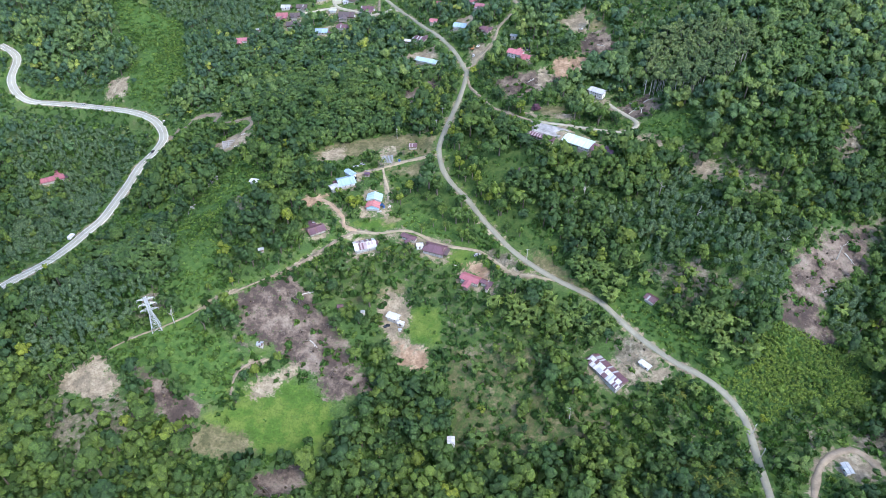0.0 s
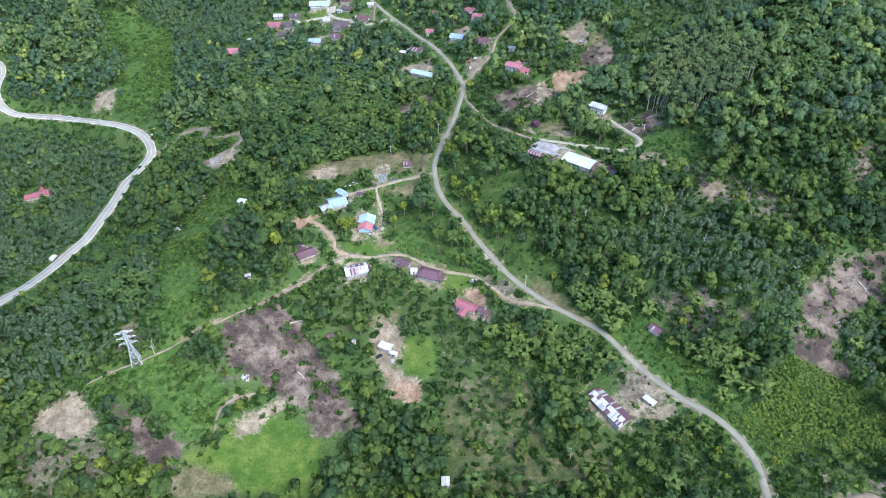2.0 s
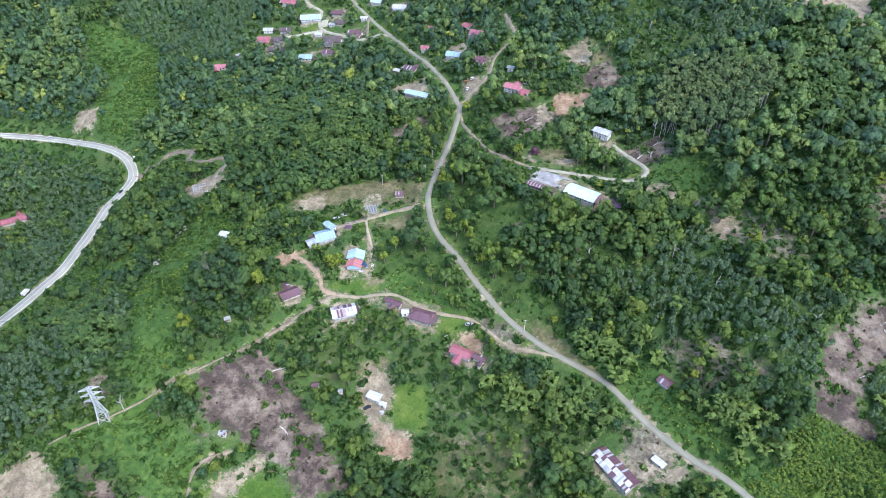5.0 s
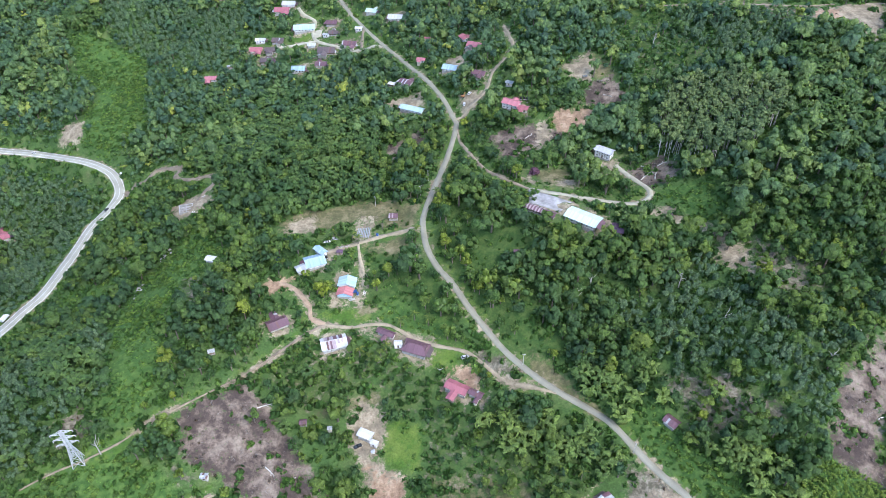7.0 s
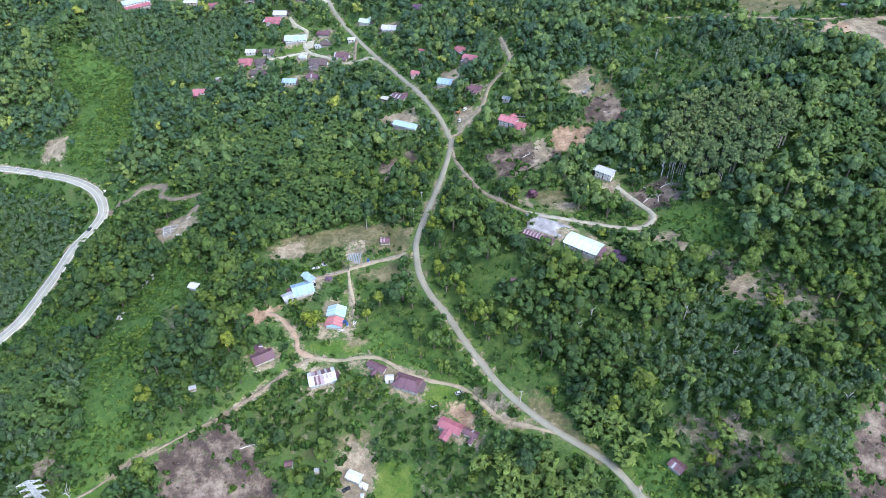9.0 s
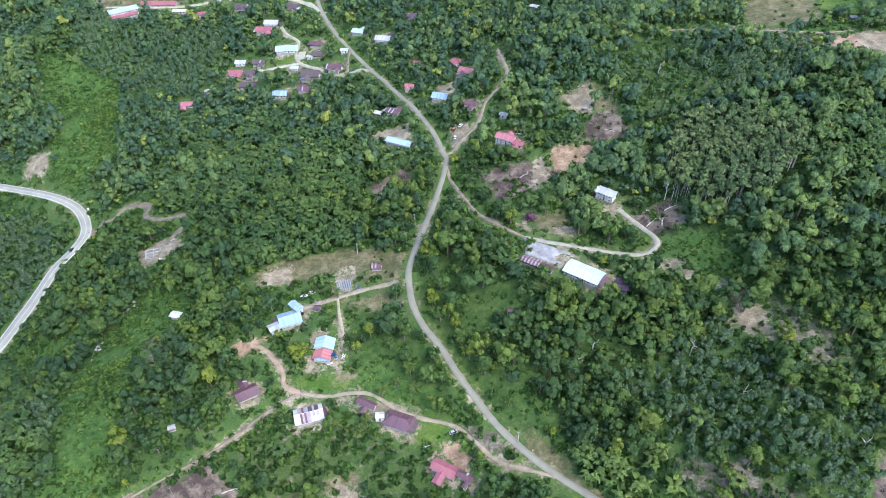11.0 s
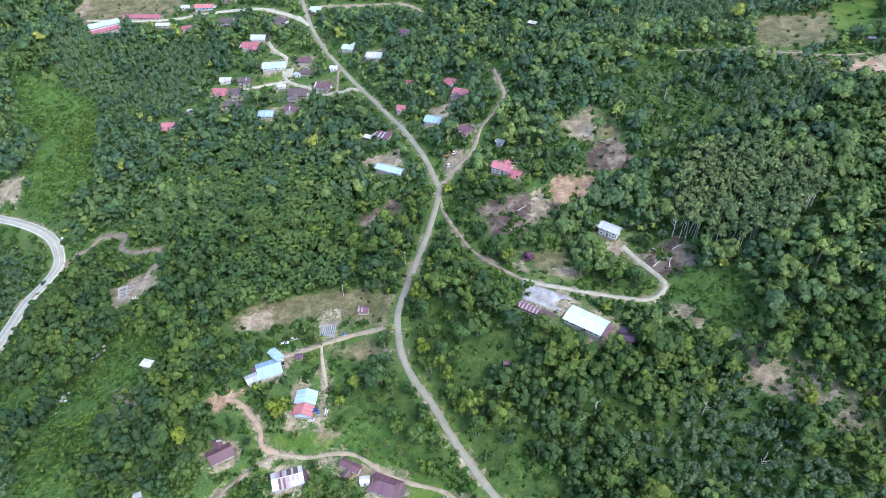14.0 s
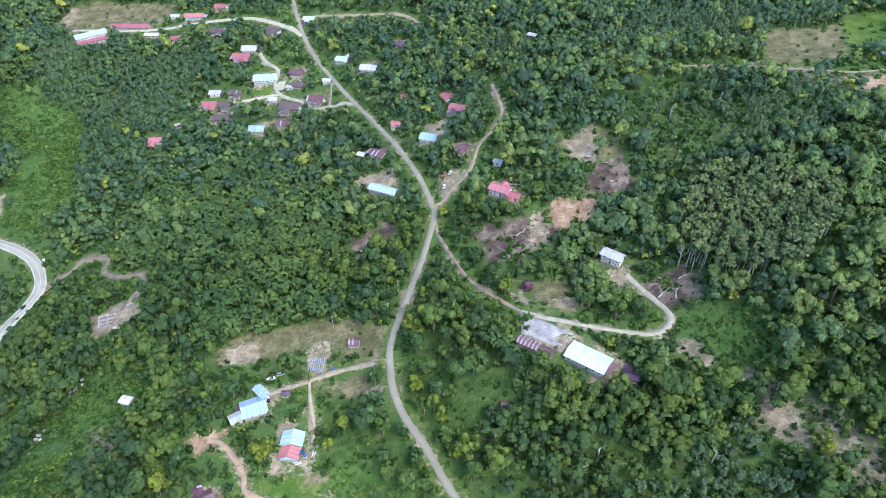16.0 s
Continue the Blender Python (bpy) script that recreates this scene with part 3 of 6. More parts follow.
mat_ground = bpy.data.materials.new("ground")
mat_ground.use_nodes = True
t, n, bsdf = nodes_of(mat_ground)
c = ramp(t, noise_at(t, 0.06, 6, rough=0.65), ((0.3, (0.046, 0.090, 0.028)), (0.5, (0.072, 0.124, 0.036)), (0.62, (0.095, 0.134, 0.046)), (0.78, (0.15, 0.142, 0.080))))
c = mix(t, 0.5, c, ramp(t, noise_at(t, 0.9, 4), ((0.35, (0.45, 0.5, 0.4)), (0.65, (1.2, 1.2, 1.1)))), "MULTIPLY")
for name, sharp, low, high, scale in (
        ("meadow", 1.6, (0.040, 0.082, 0.020), (0.084, 0.124, 0.034), 0.25), ("scrub", 2.0, (0.045, 0.095, 0.022), (0.09, 0.15, 0.036), 0.3),
        ("lawn", 1.6, (0.064, 0.124, 0.020), (0.125, 0.172, 0.036), 0.07), ("dry", 1.8, (0.104, 0.104, 0.048), (0.212, 0.184, 0.106), 0.12), ("brush", 2.5, (0.110, 0.100, 0.068), (0.25, 0.225, 0.170), 0.3),
        ("burnt", 3.0, (0.074, 0.056, 0.047), (0.225, 0.184, 0.145), 0.085), ("soil", 3.0, (0.200, 0.166, 0.115), (0.345, 0.298, 0.212), 0.15), ("red", 3.0, (0.235, 0.158, 0.102), (0.38, 0.278, 0.188), 0.15)):
    middle = tuple((p + q) / 2 * s for p, q, s in zip(low, high, (1.0, 0.97, 0.95)))
    tone = ramp(t, noise_at(t, scale, 7, rough=0.72), ((0.32, tuple(v * 0.7 for v in low)), (0.45, low), (0.53, middle), (0.62, high), (0.72, tuple(v * 1.2 for v in high))))
    edge = math_node(t, "MULTIPLY", math_node(t, "SUBTRACT", noise_at(t, 0.32, 6, rough=0.75), 0.5), 3.6)
    w = math_node(t, "MULTIPLY", math_node(t, "SUBTRACT", math_node(t, "ADD", attribute(t, name), edge), 0.5), sharp)
    w = math_node(t, "MULTIPLY", math_node(t, "ADD", w, 0.5, True), math_node(t, "MULTIPLY", attribute(t, name), 4.0, True))
    c = mix(t, w, c, tone)
c = mix(t, 0.5, c, ramp(t, noise_at(t, 0.8, 6, rough=0.7), ((0.36, (0.5, 0.5, 0.46)), (0.5, (1, 1, 1)), (0.66, (1.3, 1.26, 1.18)))), "MULTIPLY")
t.links.new(c, bsdf.inputs["Base Color"])
bsdf.inputs["Roughness"].default_value = 0.95
bsdf.inputs["Specular IOR Level"].default_value = 0.15
bump(t, bsdf, noise_at(t, 1.3, 5), 0.8, 0.5)
ground = tagged(mesh_object("ground", np.stack([X, Y, Z], 1), quads, [mat_ground]), "hilly ground with grass, scrub and bare earth", "ground", kind="structure")
ground.data.polygons.foreach_set("use_smooth", np.ones(len(quads), bool))


def s_of(k):
    return math.sin(k * 12.9898) * 3.0


def strip(name, way, material, label, category, lift=0.22, wide=None, side=0.0, thick=0.5, wild=0.06):
    """A road: a slab that follows the land."""
    line, width = WAYS[way]
    width = wide or width
    co = []
    for k, q in enumerate(line):
        d = (line[min(k + 1, len(line) - 1)] - line[max(k - 1, 0)]).normalized()
        nrm = Vector((-d.y, d.x))
        jig = 1 + wild * (0.6 * math.sin(k * 0.7 + len(line)) + 0.4 * math.sin(k * 1.9 + s_of(k)))
        for s, drop in ((-1.04, thick), (-1, 0), (0, -0.05), (1, 0), (1.04, thick)):
            p = q + nrm * (side + s * width / 2 * (jig if abs(s) >= 1 else 1))
            co.append((p.x, p.y, ground_z(p.x, p.y) + lift - drop))
    f = [(5 * k + j, 5 * k + 5 + j, 5 * k + 6 + j, 5 * k + 1 + j) for k in range(len(line) - 1) for j in range(4)]
    ob = mesh_object(name, co, f, [material])
    ob.data.flip_normals()
    return tagged(ob, label, category, kind="structure")


strip("road", "main", M_ROAD, "narrow worn grey asphalt road winding over the ridge", "road", 0.30)
strip("road", "highway", M_HIGHWAY, "wide pale asphalt highway with painted edge lines", "road", 0.30)
for off in (-3.4, 3.4):
    strip("road_marking", "highway", M_LINE, "faded white edge line on the highway", "road marking", 0.40, 0.22, off, 0.06)
strip("road_marking", "highway", M_LINE, "faded white centre line on the highway", "road marking", 0.44, 0.18, 0.0, 0.06)
for way, material, label, name in (
        ("lane", M_DUST, "pale dusty village lane", "lane"), ("red", M_RED_DIRT, "eroded orange earth track", "lane"), ("spur", M_DIRT, "brown dirt track between shrubs", "lane"), ("ridge", M_DIRT, "trodden footpath along the grassy ridge", "path"),
        ("farm", M_DUST, "dusty farm drive", "lane"), ("yard", M_DUST, "pale trodden yard lane", "lane"), ("track", M_DIRT, "rutted brown hill track", "lane"),
        ("drive", M_CONCRETE, "pale concrete hill drive", "lane"), ("upper", M_DUST, "pale dusty lane among houses", "lane"), ("hamlet", M_CONCRETE, "pale hamlet lane", "lane"),
        ("hall", M_CONCRETE, "pale lane past the hall", "lane"), ("short", M_DIRT, "short dirt lane to the road", "lane"), ("school", M_CONCRETE, "pale road past the school", "road"),
        ("pad", M_DIRT, "winding bare earth track to the building pad", "lane"), ("top", M_DUST, "pale road on the far slope", "road"), ("lower", M_DIRT, "tan dirt drive with a bend", "lane"),
        ("field", M_DIRT, "thin trodden path in the grass", "path"), ("far", M_DIRT, "straight grassy far track", "lane")):
    strip(name, way, material, label, name, 0.24, wild=0.10 if material in (M_CONCRETE, M_GRAVEL) else 0.26)

# ---- buildings ----
FOOTPRINTS = []


def box(bm, x0, y0, z0, x1, y1, z1):
    v = [bm.verts.new(p) for p in ((x0, y0, z0), (x1, y0, z0), (x1, y1, z0), (x0, y1, z0), (x0, y0, z1), (x1, y0, z1), (x1, y1, z1), (x0, y1, z1))]
    for f in ((3, 2, 1, 0), (4, 5, 6, 7), (0, 1, 5, 4), (1, 2, 6, 5), (2, 3, 7, 6), (3, 0, 4, 7)):
        bm.faces.new([v[k] for k in f])


def strut(bm, a, b, r):
    """A square bar from a to b."""
    a, b = Vector(a), Vector(b)
    d = (b - a).normalized()
    u = d.orthogonal().normalized()
    w = d.cross(u)
    ring = [[bm.verts.new(p + (u * i + w * j) * r) for i, j in ((-1, -1), (1, -1), (1, 1), (-1, 1))] for p in (a, b)]
    for k in range(4):
        bm.faces.new((ring[0][k], ring[0][(k + 1) % 4], ring[1][(k + 1) % 4], ring[1][k]))
    bm.faces.new(ring[0][::-1])
    bm.faces.new(ring[1])


SHEETS = {}


def sheet_mesh(material):
    """A roofing sheet, one by one, with a raised rib along it."""
    if material.name not in SHEETS:
        bm = bmesh.new()
        prof = [(0, 0.0), (0.38, 0.0), (0.44, 0.05), (0.56, 0.05), (0.62, 0.0), (1.0, 0.0), (1.0, -0.03), (0, -0.03)]
        rows = [[bm.verts.new((px, y, pz)) for px, pz in prof] for y in (0, 1)]
        for k in range(8):
            j = (k + 1) % 8
            bm.faces.new((rows[0][k], rows[0][j], rows[1][j], rows[1][k]))
        bm.faces.new(rows[0][::-1])
        bm.faces.new(rows[1])
        bmesh.ops.recalc_face_normals(bm, faces=bm.faces)
        me = bpy.data.meshes.new("roof_sheet")
        bm.to_mesh(me)
        bm.free()
        me.materials.append(material)
        SHEETS[material.name] = me
    return SHEETS[material.name]


def one_mesh(name, material, shape):
    bm = bmesh.new()
    shape(bm)
    bmesh.ops.recalc_face_normals(bm, faces=bm.faces)
    me = bpy.data.meshes.new(name)
    bm.to_mesh(me)
    bm.free()
    me.materials.append(material)
    return me


def window_shape(bm):
    for b in ((-0.55, -0.06, -0.55, 0.55, 0.06, -0.45), (-0.55, -0.06, 0.45, 0.55, 0.06, 0.55), (-0.55, -0.06, -0.45, -0.45, 0.06, 0.45), (0.45, -0.06, -0.45, 0.55, 0.06, 0.45), (-0.04, -0.05, -0.45, 0.04, 0.05, 0.45)):
        box(bm, *b)


WINDOW = one_mesh("window", M_FRAME, window_shape)
PANE = one_mesh("pane", M_GLASS, lambda bm: box(bm, -0.46, -0.02, -0.46, 0.46, 0.03, 0.46))
DOOR = one_mesh("door", M_TIMBER, lambda bm: [box(bm, -0.45, -0.07, 0, 0.45, 0.05, 2.05), box(bm, -0.35, -0.1, 0.2, 0.35, -0.06, 0.9), box(bm, -0.35, -0.1, 1.05, 0.35, -0.06, 1.9)])

LOOKS = dict(
    patch="long house with a patchwork roof of white and maroon sheets", maroon="village house under a weathered maroon metal roof", hip="large house under a maroon hipped metal roof", red="house under a bright red metal roof",
    rose="pinkish house under a faded red metal roof", white="small building with a bright white metal roof", zinc="small shed with a bare zinc roof", blue="house under a sky blue metal roof", sky="long house with a pale blue metal roof",
    coral="house wing with a coral red metal roof", long="long hall with a mint white metal roof", purple="small house with a dark purple roof", pale="house with a pale grey metal roof", brown="old house with a dark brown roof",
    cyan="house with a turquoise metal roof", stripe="long shed roofed with maroon and faded pink sheets", worn="large house under a patched white and rusty roof")


def gable(top, roof, place_, length, width, eave, rise, kind, rng):
    """A two-sided roof of separate ribbed sheets with a ridge cap; hipped where the kind says so."""
    half = width / 2
    slope = math.hypot(half, rise)
    tilt = math.degrees(math.atan2(rise, half))
    hipped = kind == "hip"
    inset = half * 0.8 if hipped else 0.0
    cover = M_ROOF[dict(patch="maroon", stripe="maroon", worn="white").get(kind, kind)]
    bm = bmesh.new()
    strut(bm, (-length / 2 + inset, 0, eave + rise + 0.06), (length / 2 - inset, 0, eave + rise + 0.06), 0.09)
    cap = part("ridge_cap", bm, cover, top)
    cap.matrix_basis = place_
    n_sheets = max(2, round(length / (1.0 if length < 24 else 1.5)))
    sw = length / n_sheets
    for s in (-1, 1):
        for k in range(n_sheets):
            px = -length / 2 + k * sw
            material = cover
            if kind == "patch":
                material = M_ROOF["white"] if (s == -1 and rng.random() < 0.85) else rng.choice((cover, cover, M_RUST, M_ROOF["zinc"]))
            elif kind == "stripe":
                material = M_ROOF["blush"] if k % 2 == 0 and k < n_sheets * 0.6 else cover
            elif kind == "worn":
                material = (rng.choice((M_ROOF["blush"], M_ROOF["blush"], M_RUST, M_ROOF["maroon"], M_ROOF["pale"])) if 1 < k < n_sheets * 0.8 else M_ROOF["white"])
            elif kind in ("maroon", "brown", "zinc") and rng.random() < 0.10:
                material = rng.choice((M_RUST, M_ROOF["zinc"]))
            start = 0.0
            if hipped:
                u = min(abs(px), abs(px + sw))
                start = max(0.0, (u - (length / 2 - inset)) / inset)
            pieces = 2 if kind in ("patch", "worn") else 1
            for j in range(pieces):
                if kind == "worn" and j == 1 and s == -1 and k > n_sheets * 0.5:
                    material = M_ROOF["white"]
                if kind == "patch" and j == 1 and s == -1:
                    material = rng.choice((M_ROOF["white"], M_ROOF["white"], M_ROOF["zinc"], cover))
                run = slope * (1 - start) / pieces
                if run < 0.15:
                    continue
                a = slope * start + run * j
                m = pose(px, 0, eave + rise) @ (pose(0, 0, 0, tilt, 0, 0) if s == -1 else pose(sw, 0, 0, 0, 0, 180) @ pose(0, 0, 0, tilt, 0, 0))
                lift = 0.012 * (k % 2) + 0.02 * (pieces - 1 - j)
                m = place_ @ m @ pose(0, -(a + run), lift + rng.uniform(0, 0.012), rng.uniform(-0.25, 0.25)) @ Matrix.Diagonal((sw * 0.995, run * 1.01, 1, 1))
                shared("roof_sheet", sheet_mesh(material), roof, m)
    if hipped:
        for s in (-1, 1):
            bm = bmesh.new()
            a, b, c = Vector((s * length / 2, -half, eave)), Vector((s * length / 2, half, eave)), Vector((s * (length / 2 - inset), 0, eave + rise))
            top3 = [bm.verts.new(p + Vector((0, 0, 0.05))) for p in (a, b, c)]
            low3 = [bm.verts.new(p) for p in (a, b, c)]
            bm.faces.new(top3)
            bm.faces.new(low3[::-1])
            for k in range(3):
                bm.faces.new((top3[k], top3[(k + 1) % 3], low3[(k + 1) % 3], low3[k]))
            bmesh.ops.recalc_face_normals(bm, faces=bm.faces)
            part("hip_slope", bm, cover, top)


def house(x, y, yaw, length, width, kind, height=3.4, storeys=1):
    """A house: plinth, walls, windows, a door, a roof of separate metal sheets."""
    rng = random.Random(int(x * 7 + y * 13))
    z0 = ground_z(x, y)
    FOOTPRINTS.append((x, y, yaw, length, width))
    small = length < 6
    top = tagged(new("shed" if small else "house"), LOOKS[kind], "shed" if small else "house", "village buildings")
    top.matrix_basis = pose(x, y, z0, 0, 0, yaw)
    over = 0.35 if small else 0.85
    rise = width * (0.12 if kind in ("long", "white", "zinc") else 0.20 if kind != "hip" else 0.24)
    eave = max(1.8, height - rise * 0.8) if storeys == 1 else height - rise * 0.5
    hl, hw = length / 2 - over, width / 2 - over
    wall = M_WALL[dict(rose=1, blue=1, red=0, pale=1, sky=1, patch=2, stripe=2, worn=1, brown=2, maroon=rng.choice((0, 2)), purple=2, long=1, coral=3).get(kind, rng.randrange(3))]
    bm = bmesh.new()
    box(bm, -hl - 0.15, -hw - 0.15, -2.5, hl + 0.15, hw + 0.15, 0.25)
    part("plinth", bm, M_CEMENT, top)
    bm = bmesh.new()
    w = 0.15
    for b in ((-hl, -hw, 0.25, hl, -hw + w, eave), (-hl, hw - w, 0.25, hl, hw, eave), (-hl, -hw + w, 0.25, -hl + w, hw - w, eave), (hl - w, -hw + w, 0.25, hl, hw - w, eave)):
        box(bm, *b)
    for s in (-1, 1):
        v = [bm.verts.new((s * (hl - 0.02 + d), py, pz)) for d in (0, -w) for py, pz in ((-hw, eave), (hw, eave), (0, eave + rise * hw / (width / 2) * 0.96))]
        for f in ((0, 1, 2), (5, 4, 3), (0, 3, 4, 1), (1, 4, 5, 2), (2, 5, 3, 0)):
            bm.faces.new([v[k] for k in f])
    bmesh.ops.recalc_face_normals(bm, faces=bm.faces)
    part("wall", bm, wall, top)
    count = max(1, int(length / 3.2))
    floors = [1.45] if storeys == 1 else [1.3, eave - 1.1]
    for zf in floors:
        if zf + 0.6 > eave:
            continue
        for s in (-1, 1):
            for k in range(count):
                px = -hl + (k + 0.5) * 2 * hl / count
                if s == -1 and k == count // 2 and zf == floors[0]:
                    shared("door", DOOR, top, pose(px, -hw - 0.02, 0.25))
                    continue
                win = shared("window", WINDOW, top, pose(px, s * (hw + 0.02), zf, 0, 0, 0 if s == -1 else 180))
                shared("pane", PANE, win)
            if not small:
                win = shared("window", WINDOW, top, pose(s * (hl + 0.02), 0, zf, 0, 0, 90 * s))
                shared("pane", PANE, win)
    roof = new("roof")
    roof.parent = top
    gable(top, roof, pose(0, 0, 0), length, width, eave, rise, kind, rng)
    half = width / 2
    # a lower wing and a lean-to on the larger houses
    if 7.5 < length < 24 and kind not in ("long", "white", "zinc", "hip", "sky", "coral", "stripe", "patch", "blue", "worn", "pale"):
        wl, ww, side = length * rng.uniform(0.35, 0.5), width * rng.uniform(0.5, 0.75), rng.choice((-1, 1))
        px, py = rng.uniform(-0.25, 0.25) * length, side * (half + wl * 0.28)
        m = pose(px, py, 0, 0, 0, 90)
        wing = tagged(new("wing_roof"), "")
        wing.parent = top
        other = rng.choice((kind, kind, kind, "brown"))
        gable(top, wing, m, wl + width * 0.3, ww, eave - 0.25, rise * 0.6, other, rng)
        bm = bmesh.new()
        box(bm, px - ww / 2 + 0.5, min(side * hw, py + side * wl * 0.4), -1.5, px + ww / 2 - 0.5, max(side * hw, py + side * wl * 0.4), eave - 0.3)
        part("wing_wall", bm, rng.choice((M_WALL[2], M_WALL[2], M_WALL[0])), top)
    if 9 < length < 26 and rng.random() < 0.7:
        side = rng.choice((-1, 1))
        bm = bmesh.new()
        x0, x1 = side * (length / 2 - 0.4), side * (length / 2 + rng.uniform(1.6, 2.8))
        v = [bm.verts.new(p) for z in (0, -0.06) for p in ((x0, -half * 0.8, eave - 0.05 + z), (x1, -half * 0.8, eave - 0.75 + z), (x1, half * 0.7, eave - 0.75 + z), (x0, half * 0.7, eave - 0.05 + z))]
        for f in ((0, 1, 2, 3), (7, 6, 5, 4), (0, 4, 5, 1), (1, 5, 6, 2), (2, 6, 7, 3), (3, 7, 4, 0)):
            bm.faces.new([v[k] for k in f])
        bmesh.ops.recalc_face_normals(bm, faces=bm.faces)
        part("lean_to_roof", bm, M_ROOF[rng.choice(("zinc", "maroon", "brown"))], top)
        for py in (-half * 0.75, half * 0.65):
            bm = bmesh.new()
            box(bm, x1 - side * 0.2 - 0.06, py - 0.06, -0.6, x1 - side * 0.2 + 0.06, py + 0.06, eave - 0.72)
            part("post", bm, M_TIMBER, top)
    # open veranda posts on the longer houses
    if length > 11 and kind not in ("white",):
        for k in range(4):
            bm = bmesh.new()
            px = -hl + k * 2 * hl / 3
            box(bm, px - 0.07, -half + 0.1, -0.5, px + 0.07, -half + 0.24, eave)
            part("post", bm, M_TIMBER, top)
    return top


house(88.7, 236.5, -56, 23.5, 9.8, 'patch', 3.8)
house(108.9, 238.0, -48, 7.0, 3.7, 'white', 2.8)
house(4.2, 207.8, -90, 5.5, 4.2, 'white', 2.6)
house(184.8, 170.9, -83, 6.1, 3.9, 'zinc', 2.8)
house(-30.1, 285.8, -24, 8.2, 5.2, 'white', 3)
house(-25.3, 281.7, -24, 4.2, 3.0, 'white', 2.4)
house(-25.8, 277.7, 10, 2.2, 1.8, 'zinc', 2.0)
house(-62.3, 290.8, 7, 4.0, 3.2, 'maroon', 2.6)
house(-48.6, 288.7, 3, 2.7, 2.2, 'zinc', 2.2)
house(-104.2, 258.9, -1, 3.9, 3.1, 'zinc', 2.4)
house(17.0, 305.6, -29, 12.7, 6.7, 'red', 3.6)
house(26.7, 301.1, -29, 8.1, 4.3, 'maroon', 3)
house(-5.1, 329.9, -20, 14.5, 9.6, 'hip', 3.4)
house(-14.9, 332.5, 4, 4.7, 3.9, 'white', 3)
house(-21.8, 338.9, -28, 10.9, 4.5, 'maroon', 3.2)
house(-50.4, 334.0, 17, 14.5, 9.5, 'worn', 3.4)
house(-82.6, 344.1, 31, 11.9, 8.3, 'maroon', 3.2)
house(-113.7, 322.8, 20, 3.7, 2.9, 'zinc', 2.2)
house(-74.8, 382.8, 33, 6.3, 6.3, 'zinc', 3.2)
house(-67.4, 389.1, 23, 12.4, 10.6, 'blue', 3.6)
house(-64.7, 396.4, -44, 9.3, 4.9, 'blue', 3.8)
house(-46.2, 372.5, -93, 8.1, 10.8, 'sky', 3.6)
house(-46.8, 365.6, -96, 6.5, 9.9, 'coral', 3.4)
house(-133.7, 397.9, -15, 6.3, 5.0, 'white', 2.4)
house(91.1, 394.6, -35, 20.4, 11.4, 'long', 4.0)
house(67.7, 402.4, -32, 18.6, 5.2, 'stripe', 3.0)
house(109.4, 385.7, -15, 7.6, 5.3, 'purple', 3)
house(116.3, 466.1, -36, 12.3, 7.6, 'pale', 5.5, storeys=2)
house(113.6, 469.2, -36, 6.4, 5.0, 'pale', 2.9)
house(58.8, 519.7, -29, 13.3, 8.7, 'rose', 5, storeys=2)
house(66.5, 514.5, -23, 8.3, 6.7, 'red', 3.4)
house(58.6, 541.4, -24, 6.2, 4.9, 'zinc', 2.6)
house(35.7, 614.0, -22, 12.5, 10.0, 'rose', 3.4)
house(27.9, 635.9, -62, 9.5, 7.6, 'red', 3)
house(15.5, 587.1, -18, 12.1, 9.7, 'blue', 3.6)
house(37.5, 563.2, -22, 10.0, 8.0, 'maroon', 3.2)
house(-8.6, 620.5, -11, 7.6, 6.1, 'rose', 3.2)
house(-19.5, 585.0, -33, 11.5, 8.4, 'maroon', 3.6)
house(-31.6, 589.4, -25, 6.4, 5.1, 'white', 2.6)
house(-13.8, 547.0, -24, 19.5, 7.5, 'sky', 3)
house(-3.8, 653.8, -11, 5.7, 4.6, 'red', 2.8)
house(-200.7, 652.6, 9, 10.8, 8.6, 'rose', 3.6)
house(-120.9, 657.8, -1, 12.8, 10.2, 'blue', 3.8)
house(-123.3, 717.4, 7, 20.2, 12.8, 'sky', 4.2)
house(-75.7, 679.8, -9, 13.4, 10.7, 'maroon', 3.6)
house(-164.3, 706.5, 1, 10.0, 8.0, 'pale', 3.4)
house(-147.0, 704.5, -2, 11.6, 9.3, 'brown', 3.2)
house(-166.2, 693.4, 3, 12.1, 9.7, 'red', 3.2)
house(-152.2, 691.7, 3, 11.2, 9.0, 'brown', 3.2)
house(-153.3, 676.4, 2, 12.4, 9.9, 'brown', 3)
house(-113.0, 690.2, 0, 8.0, 6.4, 'pale', 3)
house(-97.2, 678.4, -3, 16.5, 13.2, 'brown', 3)
house(-100.2, 659.1, -3, 11.1, 8.9, 'maroon', 3.2)
house(-96.3, 717.6, -9, 11.0, 8.8, 'maroon', 3.2)
house(-93.0, 702.2, -9, 9.9, 7.9, 'brown', 3)
house(-100.3, 700.9, -10, 6.4, 5.2, 'zinc', 2.8)
house(-57.6, 721.0, -17, 11.3, 9.1, 'cyan', 3.2)
house(-34.1, 701.0, -9, 13.8, 11.0, 'pale', 3.2)
house(-149.3, 749.2, 0, 15.1, 12.1, 'red', 3.4)
house(-143.6, 758.3, -2, 13.8, 11.0, 'pale', 3.2)
house(-68.4, 696.0, -5, 7.2, 5.7, 'white', 2.8)
house(-290.6, 780.3, 35, 27.6, 11.0, 'sky', 6.5, storeys=2)
house(-287.7, 772.0, 37, 26.2, 8.0, 'red', 3.4)
house(-265.5, 809.6, -2, 36.0, 10.0, 'red', 4)
